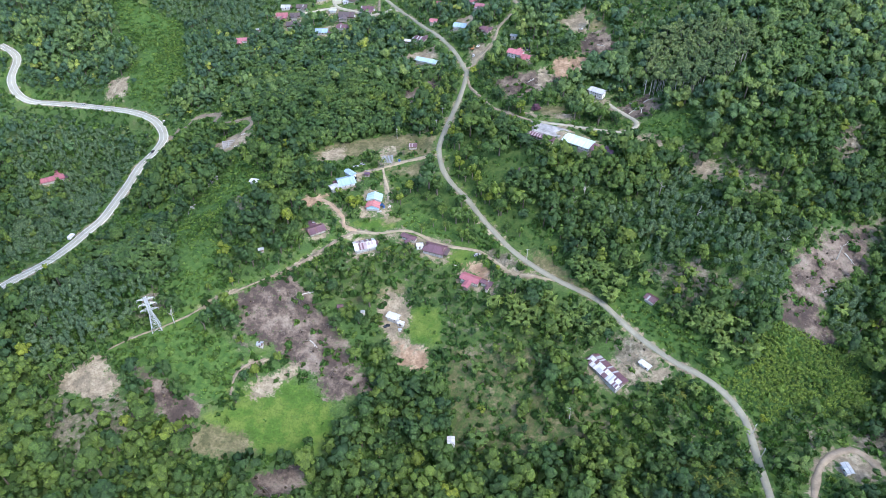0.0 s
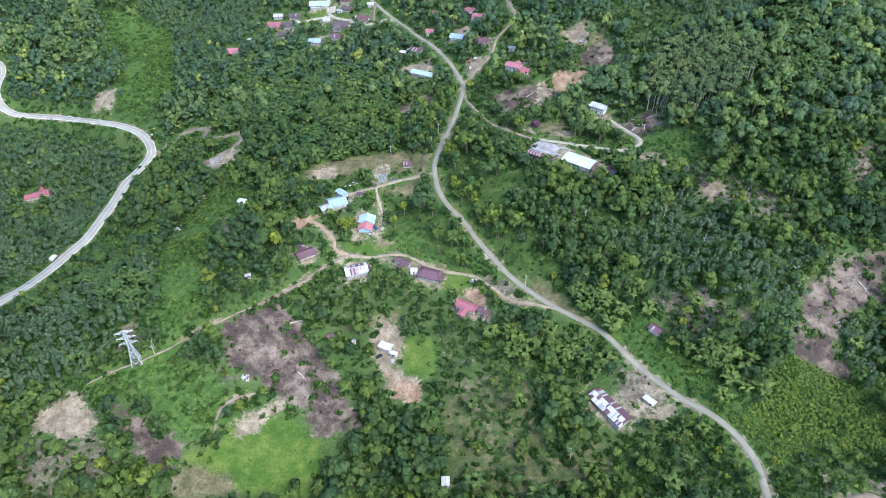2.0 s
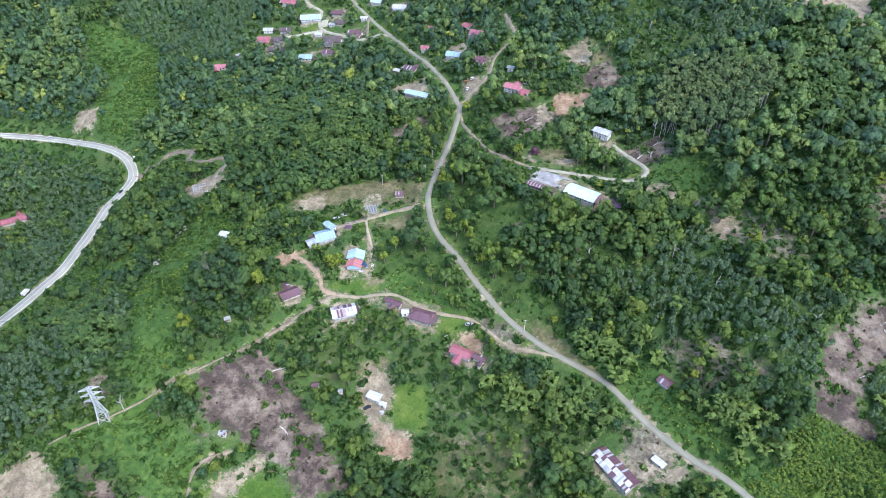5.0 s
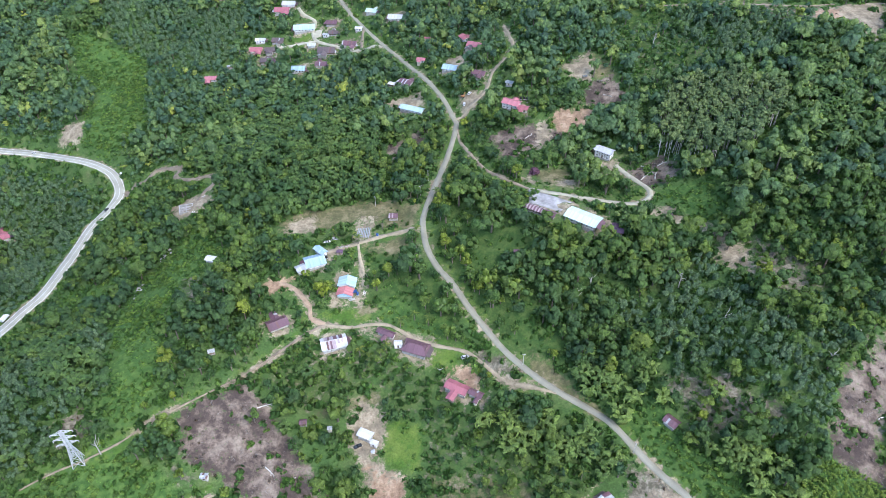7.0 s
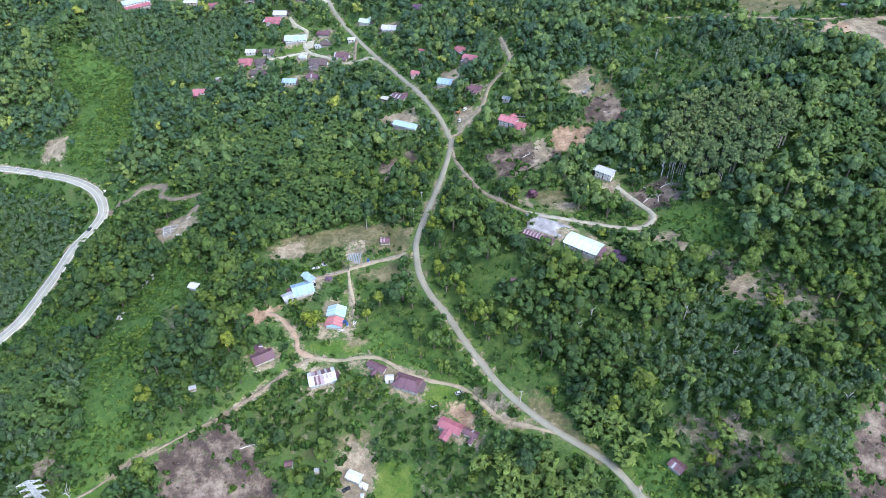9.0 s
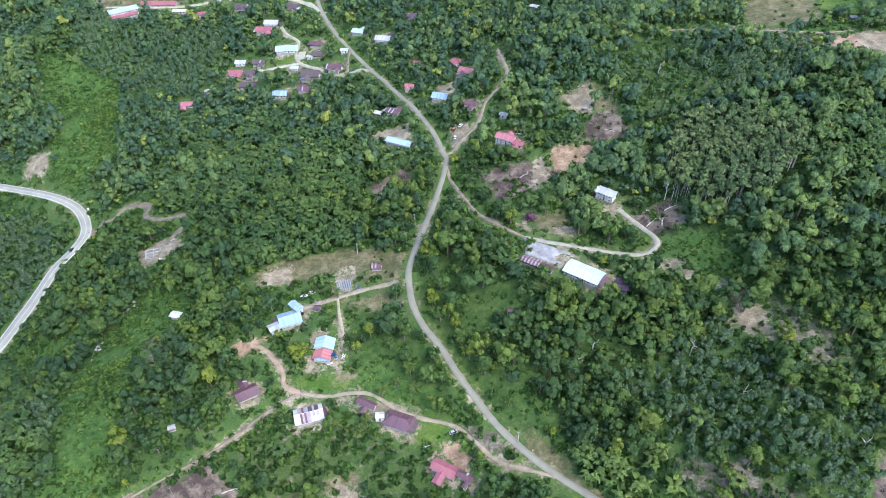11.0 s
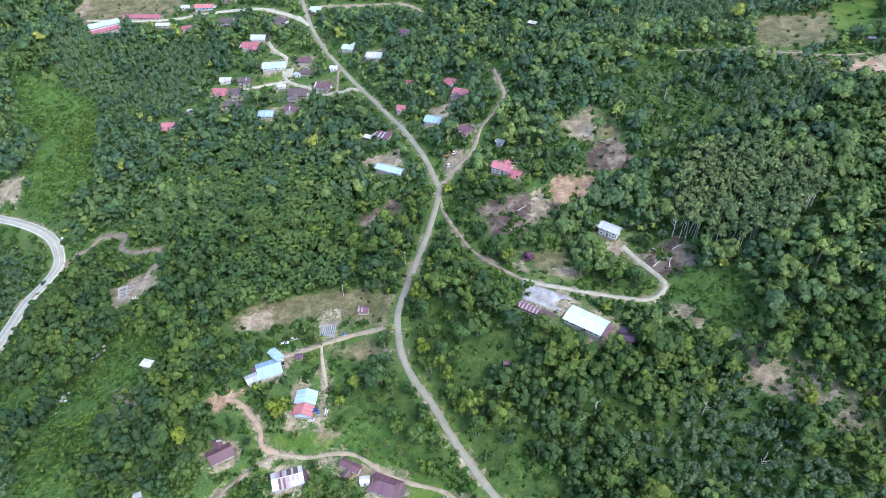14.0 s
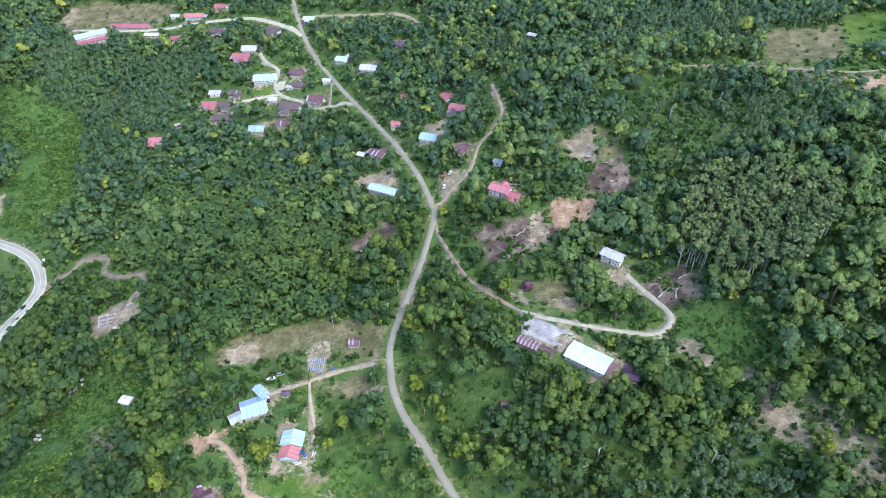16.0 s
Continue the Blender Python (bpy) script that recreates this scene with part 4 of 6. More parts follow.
house(-206.7, 818.3, 2, 18.3, 10.0, 'coral', 4)
house(-226.3, 822.0, 1, 8.7, 7.0, 'pale', 3.4)
house(-240.7, 792.7, -1, 14.1, 7.0, 'white', 3.2)
house(-215.7, 785.4, 16, 10.7, 8.5, 'red', 3.2)
house(-178.7, 790.3, 3, 13.6, 10.9, 'brown', 3.2)
house(-184.1, 829.4, -4, 11.2, 8.9, 'red', 3.2)
house(-93.8, 788.1, -2, 10.4, 8.3, 'cyan', 3)
house(-125.4, 778.8, -27, 13.2, 10.6, 'brown', 3)
house(-9.6, 722.5, 0, 8.9, 7.1, 'purple', 3)
house(-349.9, 504.8, 27, 19.9, 9.0, 'red', 3.4)
house(-21.7, 424.0, -0, 5.9, 5.0, 'stripe', 2.6)
house(51.7, 377.1, -5, 3.5, 2.8, 'maroon', 2.6)
house(118.4, 275.5, -48, 7.3, 5.8, 'maroon', 2.8)
house(92.6, 682.3, -30, 7.3, 5.8, 'white', 2.6)
house(-187.6, 670.6, 28, 5.1, 4.0, 'zinc', 2.4)
house(295.4, 581.9, -0, 5.2, 4.1, 'zinc', 2.6)
house(-53.0, 396.1, 2, 3.9, 3.1, 'purple', 2.6)

# paved and worked ground and house yards also keep clear of trees; boxes around the coral wing and purple bush keep
# them in the camera's view
FOOTPRINTS += [(89, 237, -55, 28, 16), (91.5, 395.8, -36, 26, 16), (115.5, 462, -40, 16, 14), (109.5, 239, -47, 13, 10), (-45, 368, 85, 24, 15), (75.5, 412.5, -33, 19, 10), (-39.5, 416, 0, 9, 15), (-164, 461, 18, 26, 17), (-109, 707, 0, 9, 12), (67.3, 445.2, 0, 11, 11), (67.5, 439, 0, 8, 8)]


# ---- scatter ----
def footprint_gap(x, y, least=0):
    """Distance to the nearest house wall."""
    out = np.full(np.shape(x), 1e3)
    for hx, hy, yaw, l, w in FOOTPRINTS:
        if l < least:
            continue
        ca, sa = math.cos(radians(yaw)), math.sin(radians(yaw))
        dx, dy = x - hx, y - hy
        u, v = np.abs(dx * ca + dy * sa) - l / 2, np.abs(dy * ca - dx * sa) - w / 2
        out = np.minimum(out, np.hypot(np.maximum(u, 0), np.maximum(v, 0)))
    return out


yard = np.clip(1.35 - footprint_gap(X, Y, 8) / 4.0, 0, 1) * np.clip(rough_field(X, Y, 45) * 3.0 - 0.95, 0, 0.65)
verge = np.clip(1.6 - gap / 1.6, 0, 1) * np.clip(rough_field(X, Y, 40) * 2.6 - 0.75, 0, 1)
MASKS = dict(dry=np.maximum(cover("dry", X, Y), 0.5 * cover("orchard", X, Y)), meadow=np.maximum.reduce([cover("meadow", X, Y), 0.75 * cover("thicket", X, Y), 0.9 * cover("orchard", X, Y)]), scrub=np.maximum(cover("herb", X, Y), cover("crop", X, Y)),
             lawn=np.maximum(cover("lawn", X, Y), 0.8 * np.clip(1 - np.abs(gap - 2.5) / 2.5, 0, 1) * (value_noise(X, Y, 22, 77) > 0.35)),
             brush=np.maximum.reduce([cover("brush", X, Y), 0.68 * cover("open", X, Y), 0.22 * cover("thicket", X, Y)]), burnt=cover("burnt", X, Y),
             soil=np.maximum.reduce([cover("soil", X, Y), verge * 0.9, yard]), red=cover("red", X, Y))
for name, v in MASKS.items():
    put_attribute(ground, name, v)


def leaf_shell(rng, lobes, cards, size, squash=0.8):
    """A crown of radius about one: a few uneven lobes, each wrapped in tilted leaf clumps."""
    co, fa = [], []
    for lx, ly, lz, lr in lobes:
        for k in range(max(3, int(cards * lr * lr / sum(q[3] ** 2 for q in lobes)))):
            d = Vector((rng.gauss(0, 1), rng.gauss(0, 1), abs(rng.gauss(0.25, 0.9)) - 0.35)).normalized()
            c = Vector((lx, ly, lz)) + Vector((d.x, d.y, d.z * squash)) * lr * rng.uniform(0.82, 1.08)
            nrm = (d + Vector((rng.gauss(0, 0.4), rng.gauss(0, 0.4), rng.gauss(0.1, 0.35)))).normalized()
            u = nrm.orthogonal().normalized()
            u.rotate(Matrix.Rotation(rng.uniform(0, 6.28), 3, nrm))
            w = nrm.cross(u)
            s = size * rng.uniform(0.6, 1.25)
            k0 = len(co)
            co += [c + u * s * 1.25, c + w * s * rng.uniform(0.8, 1.15) - u * s * 0.6, c - w * s * rng.uniform(0.8, 1.15) - u * s * 0.6]
            fa.append((k0, k0 + 1, k0 + 2))
    return co, fa


def core(rng, lobes, grow=0.86, level=1, squash=0.8):
    """The dense inside of a crown."""
    co, fa = [], []
    for lx, ly, lz, lr in lobes:
        bm = bmesh.new()
        if level:
            bmesh.ops.create_icosphere(bm, subdivisions=level, radius=1)
        else:
            bmesh.ops.create_cone(bm, cap_ends=False, segments=5, radius1=1.0, radius2=0.35, depth=1.6)
            bmesh.ops.triangulate(bm, faces=bm.faces)
        bm.verts.index_update()
        k0 = len(co)
        for v in bm.verts:
            r = lr * grow * rng.uniform(0.8, 1.12)
            co.append(Vector((lx + v.co.x * r, ly + v.co.y * r, lz + v.co.z * r * squash)))
        fa += [tuple(k0 + v.index for v in f.verts) for f in bm.faces]
        bm.free()
    return co, fa


def joined(*pieces):
    co, fa = [], []
    for c, f in pieces:
        k = len(co)
        co += [tuple(v) for v in c]
        fa += [tuple(i + k for i in q) for q in f]
    return np.array(co, np.float32), np.array(fa, np.int32)


def rounded(co, fa, middle=0.75, own=0.5):
    """Turns the faces of a plant outwards and gives its corners normals that follow the whole crown."""
    fa = fa.copy()
    heart = np.array((0, 0, middle), np.float32)
    face = np.cross(co[fa[:, 1]] - co[fa[:, 0]], co[fa[:, 2]] - co[fa[:, 0]])
    face /= np.linalg.norm(face, axis=1, keepdims=True) + 1e-9
    out = co[fa].mean(1) - heart
    inward = (face * out).sum(1) < 0
    fa[inward] = fa[inward][:, ::-1]
    face[inward] *= -1
    own_n = np.zeros_like(co)
    for k in range(3):
        np.add.at(own_n, fa[:, k], face)
    own_n /= np.linalg.norm(own_n, axis=1, keepdims=True) + 1e-9
    away = (co - heart) / (np.linalg.norm(co - heart, axis=1, keepdims=True) + 1e-9)
    n = own * own_n + (1 - own) * away + np.array((0, 0, 0.12))
    return fa, (n / (np.linalg.norm(n, axis=1, keepdims=True) + 1e-9)).astype(np.float32)


def stem(h, r0, r1, lean=0.0, base=-0.4):
    co = [(math.cos(a) * r0, math.sin(a) * r0, base) for a in (0, 1.57, 3.14, 4.71)] + [(math.cos(a) * r1 + lean, math.sin(a) * r1, h) for a in (0, 1.57, 3.14, 4.71)]
    fa = [q for k in range(4) for q in ((k, (k + 1) % 4, 4 + (k + 1) % 4), (k, 4 + (k + 1) % 4, 4 + k))]
    return co, fa


def lobes_for(rng, count, spread, lift):
    out = [(0, 0, lift, rng.uniform(0.55, 0.7))]
    for k in range(count):
        a = rng.uniform(0, 6.28)
        d = spread * rng.uniform(0.6, 1.1)
        out.append((math.cos(a) * d, math.sin(a) * d, lift + rng.uniform(-0.35, 0.15), rng.uniform(0.32, 0.5)))
    return out


def puffs(rng, balls, ragged=0.1):
    """Rounded clumps of foliage, open below: rows of x, y, z, radius and fineness."""
    co, fa = [], []
    for lx, ly, lz, lr, level in balls:
        bm = bmesh.new()
        bmesh.ops.create_icosphere(bm, subdivisions=level, radius=1)
        bmesh.ops.rotate(bm, verts=bm.verts, matrix=Matrix.Rotation(rng.uniform(0, 6.28), 3, Vector((rng.uniform(-1, 1), rng.uniform(-1, 1), 1)).normalized()))
        bmesh.ops.delete(bm, geom=[v for v in bm.verts if v.co.z < -0.62], context="VERTS")
        bm.verts.index_update()
        k0 = len(co)
        for v in bm.verts:
            q = lr * rng.uniform(1 - ragged, 1 + ragged)
            co.append(Vector((lx + v.co.x * q, ly + v.co.y * q, lz + v.co.z * q * 0.85)))
        fa += [tuple(k0 + v.index for v in f.verts) for f in bm.faces]
        bm.free()
    return co, fa


def broad_template(seed, cards, style="round", size=0.12, count=7):
    """Unit tree: an uneven crown of radius about one, lobes of rough leaf clumps, standing on z = 0."""
    rng = random.Random(seed)
    if style == "round":
        lobes = [(rng.uniform(-0.12, 0.12), rng.uniform(-0.12, 0.12), 1.1, rng.uniform(0.52, 0.64))]
        reach, rise, fat = (0.46, 0.72), (0.0, 1.3), (0.24, 0.42)
    elif style == "open":
        lobes = [(rng.uniform(-0.2, 0.2), rng.uniform(-0.2, 0.2), 1.2, rng.uniform(0.34, 0.44))]
        reach, rise, fat = (0.5, 0.88), (-0.25, 1.0), (0.24, 0.40)
    else:
        lobes = [(0, 0, 0.8, 0.5), (rng.uniform(-0.1, 0.1), rng.uniform(-0.1, 0.1), 1.35, 0.42), (rng.uniform(-0.15, 0.15), rng.uniform(-0.15, 0.15), 1.75, 0.27)]
        reach, rise, fat = (0.35, 0.6), (-0.3, 0.6), (0.22, 0.36)
    for k in range(count):
        a = k * 2.4 + rng.uniform(-0.6, 0.6)
        up, d = rng.uniform(*rise), rng.uniform(*reach)
        lobes.append((math.cos(a) * math.cos(up) * d, math.sin(a) * math.cos(up) * d, 1.06 + math.sin(up) * d * 0.85, rng.uniform(*fat)))
    return joined(leaf_shell(rng, lobes, cards, size), puffs(rng, [(lx, ly, lz, lr * 0.88, 1) for lx, ly, lz, lr in lobes], 0.16))


def bamboo_template(seed, culms=12):
    """Unit clump of arching culms with drooping leaf sprays."""
    rng = random.Random(seed)
    co, fa = [], []
    for k in range(culms):
        a = k * 2.4 + rng.uniform(-0.3, 0.3)
        reach, h = rng.uniform(0.35, 1.05), rng.uniform(1.2, 1.75)
        d = Vector((math.cos(a), math.sin(a), 0))
        side = Vector((-d.y, d.x, 0))
        spine = [Vector((0, 0, 0.25)) + d * reach * s ** 1.8 + Vector((0, 0, h * (1.35 * s - 0.62 * s ** 3.2))) for s in (0.35, 0.55, 0.72, 0.87, 1.0)]
        k0 = len(co)
        for j, p in enumerate(spine):
            wd = (0.10, 0.20, 0.22, 0.17, 0.02)[j] * rng.uniform(0.8, 1.2)
            co += [p - side * wd - Vector((0, 0, wd * 0.5)), p, p + side * wd - Vector((0, 0, wd * 0.5))]
        for j in range(4):
            b = k0 + 3 * j
            fa += [(b, b + 1, b + 4), (b, b + 4, b + 3), (b + 1, b + 2, b + 5), (b + 1, b + 5, b + 4)]
        for j in range(6):
            p = rng.choice(spine[1:])
            q = p + side * rng.uniform(-0.35, 0.35) + d * rng.uniform(0.05, 0.25) - Vector((0, 0, rng.uniform(0.1, 0.3)))
            k1 = len(co)
            o = (q - p).cross(Vector((0, 0, 1))).normalized() * 0.09
            co += [p + o, p - o, q]
            fa.append((k1, k1 + 1, k1 + 2))
    return joined((co, fa), core(rng, [(0, 0, 0.55, 0.5)], 1.0, 1, 1.0))


def shrub_template(seed, cards=14):
    rng = random.Random(seed)
    lobes = [(0, 0, 0.3, 0.8)] + [(rng.uniform(-0.6, 0.6), rng.uniform(-0.6, 0.6), 0.2, 0.5) for k in range(2)]
    return joined(leaf_shell(rng, lobes, cards, 0.40), core(rng, lobes[:1], 0.8, 0))


def spread(name, templates, place, material, label, category, leafy_=True):
    """Many plants as one object: rows of x, y, z, radius, height, turn, tint."""
    cos, fas, tints, normals, base = [], [], [], [], 0
    pick = np.random.RandomState(len(place)).randint(0, len(templates), len(place))
    for k, (co, fa) in enumerate(templates):
        rows = place[pick == k]
        if not len(rows):
            continue
        fa, nrm = rounded(co, fa)
        ca, sa = np.cos(rows[:, 5])[:, None], np.sin(rows[:, 5])[:, None]
        x = (co[None, :, 0] * ca - co[None, :, 1] * sa) * rows[:, 3, None] + rows[:, 0, None]
        y = (co[None, :, 0] * sa + co[None, :, 1] * ca) * rows[:, 3, None] + rows[:, 1, None]
        z = co[None, :, 2] * rows[:, 4, None] + rows[:, 2, None]
        cos.append(np.stack([x, y, z], 2).reshape(-1, 3))
        fas.append((fa[None] + (np.arange(len(rows)) * len(co))[:, None, None] + base).reshape(-1, 3))
        tints.append(np.repeat(rows[:, 6], len(co)))
        normals.append(np.stack([nrm[None, :, 0] * ca - nrm[None, :, 1] * sa, nrm[None, :, 0] * sa + nrm[None, :, 1] * ca, np.repeat(nrm[None, :, 2], len(rows), 0)], 2).reshape(-1, 3))
        base += len(rows) * len(co)
    ob = mesh_object(name, np.concatenate(cos), np.concatenate(fas), [material])
    put_attribute(ob, "tint", np.concatenate(tints))
    if leafy_:
        ob.data.attributes.new("custom_normal", "FLOAT_VECTOR", "POINT").data.foreach_set("vector", np.concatenate(normals).astype(np.float32).ravel())
    return tagged(ob, label, category, kind="stuff")


def scatter(step, seed):
    """Jittered places over the country that is seen."""
    rs = np.random.RandomState(seed)
    xs, ys = np.meshgrid(np.arange(-540, 430, step), np.arange(135, 915, step))
    x, y = xs.ravel() + rs.uniform(-0.48, 0.48, xs.size) * step, ys.ravel() + rs.uniform(-0.48, 0.48, xs.size) * step
    left = np.interp(y, (130, 380, 560, 760, 920), (-240, -370, -410, -530, -520))
    right = np.interp(y, (130, 300, 500, 700, 920), (235, 290, 360, 400, 425))
    ok = (x > left) & (x < right) & (y < np.interp(x, (-430, 26, 350), (910, 805, 715)))
    return x[ok], y[ok], rs


def open_ground(x, y):
    return np.maximum.reduce([cover(k, x, y) for k in ("soil", "red", "burnt")])


def grassy(x, y):
    return np.maximum.reduce([cover(k, x, y) for k in ("lawn", "dry")])


x, y, rs = scatter(4.6, 11)
herb, meadow, thin, crop, thicket, orchard = (cover(k, x, y) for k in ("herb", "meadow", "open", "crop", "thicket", "orchard"))
dens = 0.97 * (1 - 0.95 * open_ground(x, y)) * (1 - 0.93 * grassy(x, y)) * (1 - 0.95 * herb) * (1 - crop) * (1 - meadow * np.where(value_noise(x, y, 17, 91) > 0.42, 0.15, 0.75)) * (1 - 0.72 * thin) * (1 - 0.8 * cover("brush", x, y))
dens *= np.where((x < 40) & (y > 255) & (y < 420) & (x > -100), 0.74, 1.0) * (1 - 0.45 * thicket) * (1 - 0.70 * orchard)
road_gap, wall_gap = way_gap(x, y), footprint_gap(x, y)
village = np.clip(1.25 - np.hypot((x + 105) / 75, (y - 700) / 60), 0, 1)
dens *= 1 - 0.5 * village
keep = (rs.uniform(0, 1, len(x)) < dens) & (road_gap > rs.uniform(1.6, 5.0, len(x))) & (wall_gap > rs.uniform(1.8, 4.5, len(x)))
# crowns that would hide a road or house, seen from the camera's start (EX, EY, EZ), are lowered or dropped
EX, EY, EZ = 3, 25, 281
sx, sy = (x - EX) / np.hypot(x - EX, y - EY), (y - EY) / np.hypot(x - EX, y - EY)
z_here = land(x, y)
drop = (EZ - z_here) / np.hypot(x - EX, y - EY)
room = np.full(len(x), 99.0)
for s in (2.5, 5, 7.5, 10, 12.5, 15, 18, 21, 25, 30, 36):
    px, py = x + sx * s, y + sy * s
    blocks_view = (way_gap(px, py) < rs.uniform(0.2, 1.6, len(x))) | (footprint_gap(px, py) < rs.uniform(0.0, 0.8, len(x)))
    room = np.where(blocks_view, np.minimum(room, land(px, py) + 0.4 - z_here + drop * s), room)
# trees standing before open land, as the camera sees it, are thinned
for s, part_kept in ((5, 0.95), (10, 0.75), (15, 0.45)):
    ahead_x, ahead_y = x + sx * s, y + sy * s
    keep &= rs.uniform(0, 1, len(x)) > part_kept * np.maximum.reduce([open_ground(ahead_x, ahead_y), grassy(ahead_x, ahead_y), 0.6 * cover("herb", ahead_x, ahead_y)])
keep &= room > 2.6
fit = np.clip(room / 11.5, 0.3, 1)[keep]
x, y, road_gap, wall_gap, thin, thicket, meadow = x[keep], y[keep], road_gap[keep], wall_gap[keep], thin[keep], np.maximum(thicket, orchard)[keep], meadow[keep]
# trees by the highway are lowered, most on the camera's side, so it stays in view
fit = np.where((x < -190) & (y > 300) & (y < 600), np.minimum(fit, np.clip(road_gap / np.where(way_gap(x - 6, y + 6) < road_gap, 34.0, 16.0), 0.12, 1)), fit)
n_all = len(x)
zone_b, zone_r, zone_g, zone_p = (cover(k, x, y) for k in ("bamboo", "rubber", "grove", "palms"))
stand = value_noise(x, y, 60, 31)
rad = np.clip(rs.lognormal(1.22, 0.38, n_all), 1.6, 6.6) * (0.88 + 0.3 * stand)
tint = np.clip(rs.normal(0.46, 0.31, n_all) + (stand - 0.5) * 0.5 + 0.35 * value_noise(x, y, 25, 33) - 0.19 - 0.12 * (y > 520), 0, 1)
tint = np.where(rs.uniform(0, 1, n_all) < 0.03 + 0.15 * (thin > 0.5), rs.uniform(0.82, 1.0, n_all), np.minimum(tint, 0.80))
rad *= np.minimum(0.55 + 0.45 * np.minimum(wall_gap / 4.0, 1), 0.45 + 0.55 * np.minimum(road_gap / 13.0, 1)) * (1.06 - 0.42 * np.maximum(thicket, 0.6 * thin) + 0.12 * meadow)
tall = rad * rs.uniform(0.95, 1.45, n_all) + 0.6
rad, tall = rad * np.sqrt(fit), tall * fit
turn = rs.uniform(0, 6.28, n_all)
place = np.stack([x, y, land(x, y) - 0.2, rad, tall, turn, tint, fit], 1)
u = rs.uniform(0, 1, n_all)
is_palm = (zone_p > 0.5) & (u < 0.75)
is_grove = ~is_palm & (zone_g > 0.45)
is_bamboo = ~is_palm & ~is_grove & ((zone_b > 0.45) & (u < 0.72) | (u < 0.035))
is_rubber = ~is_palm & ~is_grove & ~is_bamboo & (zone_r > 0.45) & (u < 0.9)
is_broad = ~(is_palm | is_grove | is_bamboo | is_rubber)
by_road = is_broad & (road_gap < 14) & (np.hypot(x - 40, y - 330) < 190)
single = np.flatnonzero(by_road)[:290]
is_single = np.zeros(n_all, bool)
is_single[single] = True
# uphill trees share the far leaf colour that has haze mixed in
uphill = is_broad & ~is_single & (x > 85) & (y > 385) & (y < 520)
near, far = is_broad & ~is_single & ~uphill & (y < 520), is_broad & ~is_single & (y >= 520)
both = np.concatenate([place[near], place[far], place[uphill]])

STYLES = ("round", "open", "round", "tall", "open", "round", "open", "tall", "round", "open", "round", "open")
NEAR = [broad_template(100 + k, 108, style, 0.130 if style != "open" else 0.115, 6) for k, style in enumerate(STYLES)]
FAR = [broad_template(200 + k, 48, style, 0.135, 3) for k, style in enumerate(STYLES[:8])]
spread("forest", NEAR, place[near], M_FOREST, "dense mixed green broadleaf forest canopy", "forest")
spread("hill_forest", NEAR, place[uphill], M_FAR_HAZED, "green broadleaf forest on the upper hillside, leaf colour paled for haze", "forest")
spread("far_forest", FAR, place[far], M_FAR_HAZED, "distant green broadleaf forest on the slopes", "forest")
b = place[is_bamboo].copy()
b[:, 3], b[:, 4] = rs.uniform(3.4, 6.6, len(b)), rs.uniform(4.0, 7.2, len(b))
b[:, 3], b[:, 4] = b[:, 3] * np.sqrt(b[:, 7]), b[:, 4] * b[:, 7]
b[:, 6] = np.where((b[:, 1] < 330) & (b[:, 0] > 0), rs.uniform(0.45, 1, len(b)), rs.uniform(0, 0.5, len(b)))
b = b[rs.uniform(0, 1, len(b)) < 0.68]
spread("bamboo_thicket", [bamboo_template(300 + k) for k in range(6)], b, M_BAMBOO, "feathery light green arching bamboo clumps", "bamboo")
r = np.repeat(place[is_rubber], 2, axis=0)
r[1::2, :2] += rs.uniform(-2.6, 2.6, (len(r) // 2, 2))
r = r[way_gap(r[:, 0], r[:, 1]) > 2.4]
r[:, 2] = land(r[:, 0], r[:, 1]) - 0.2
r[:, 3] = rs.uniform(1.9, 2.9, len(r))
r[:, 4] = rs.uniform(3.2, 5.0, len(r)) * r[:, 7]
r[:, 6] = rs.uniform(0, 1, len(r))
spread("rubber_plantation", [broad_template(400 + k, 40, style, 0.155, 2) for k, style in enumerate(STYLES[:6])], r, M_RUBBER, "even dark blue-green rubber tree plantation", "plantation")
g = np.repeat(place[is_grove], 4, axis=0)
g[:, :2] += rs.uniform(-2.4, 2.4, (len(g), 2))
g[:, 2] = land(g[:, 0], g[:, 1])
g[:, 3] = rs.uniform(2.0, 3.5, len(g))
g[:, 4] = rs.uniform(2.6, 3.8, len(g))
g[:, 2] += rs.uniform(7.5, 12.5, len(g))
g[:, 6] = rs.uniform(0, 1, len(g))
spread("tall_grove", [broad_template(450 + k, 80, style, 0.13, 5) for k, style in enumerate(STYLES[:6])], g, M_GROVE, "tall grove of yellowish crowns on pale trunks", "grove")
gt = g[::2].copy()
crown_base = gt[:, 2] + 0.8 * gt[:, 4]
gt[:, 2] = land(gt[:, 0], gt[:, 1]) - 0.3
gt[:, 3], gt[:, 4] = 1.0, crown_base - gt[:, 2]
spread("grove_trunks", [joined(stem(1.0, 0.19, 0.10, 0.7 * k, 0)) for k in range(-2, 3)], gt, M_PALE_BARK, "slender pale bare trunks of the tall grove", "tree trunks", False)
ft = both.copy()
ft[:, 3], ft[:, 4] = 0.09 * both[:, 3], both[:, 4] * 1.2
ft = ft[::3]
spread("forest_trunks", [joined(stem(1.0, 1.0, 0.5, 0.6 * k, 0)) for k in range(-1, 2)], ft, M_BARK, "brown trunks under the forest canopy", "tree trunks", False)

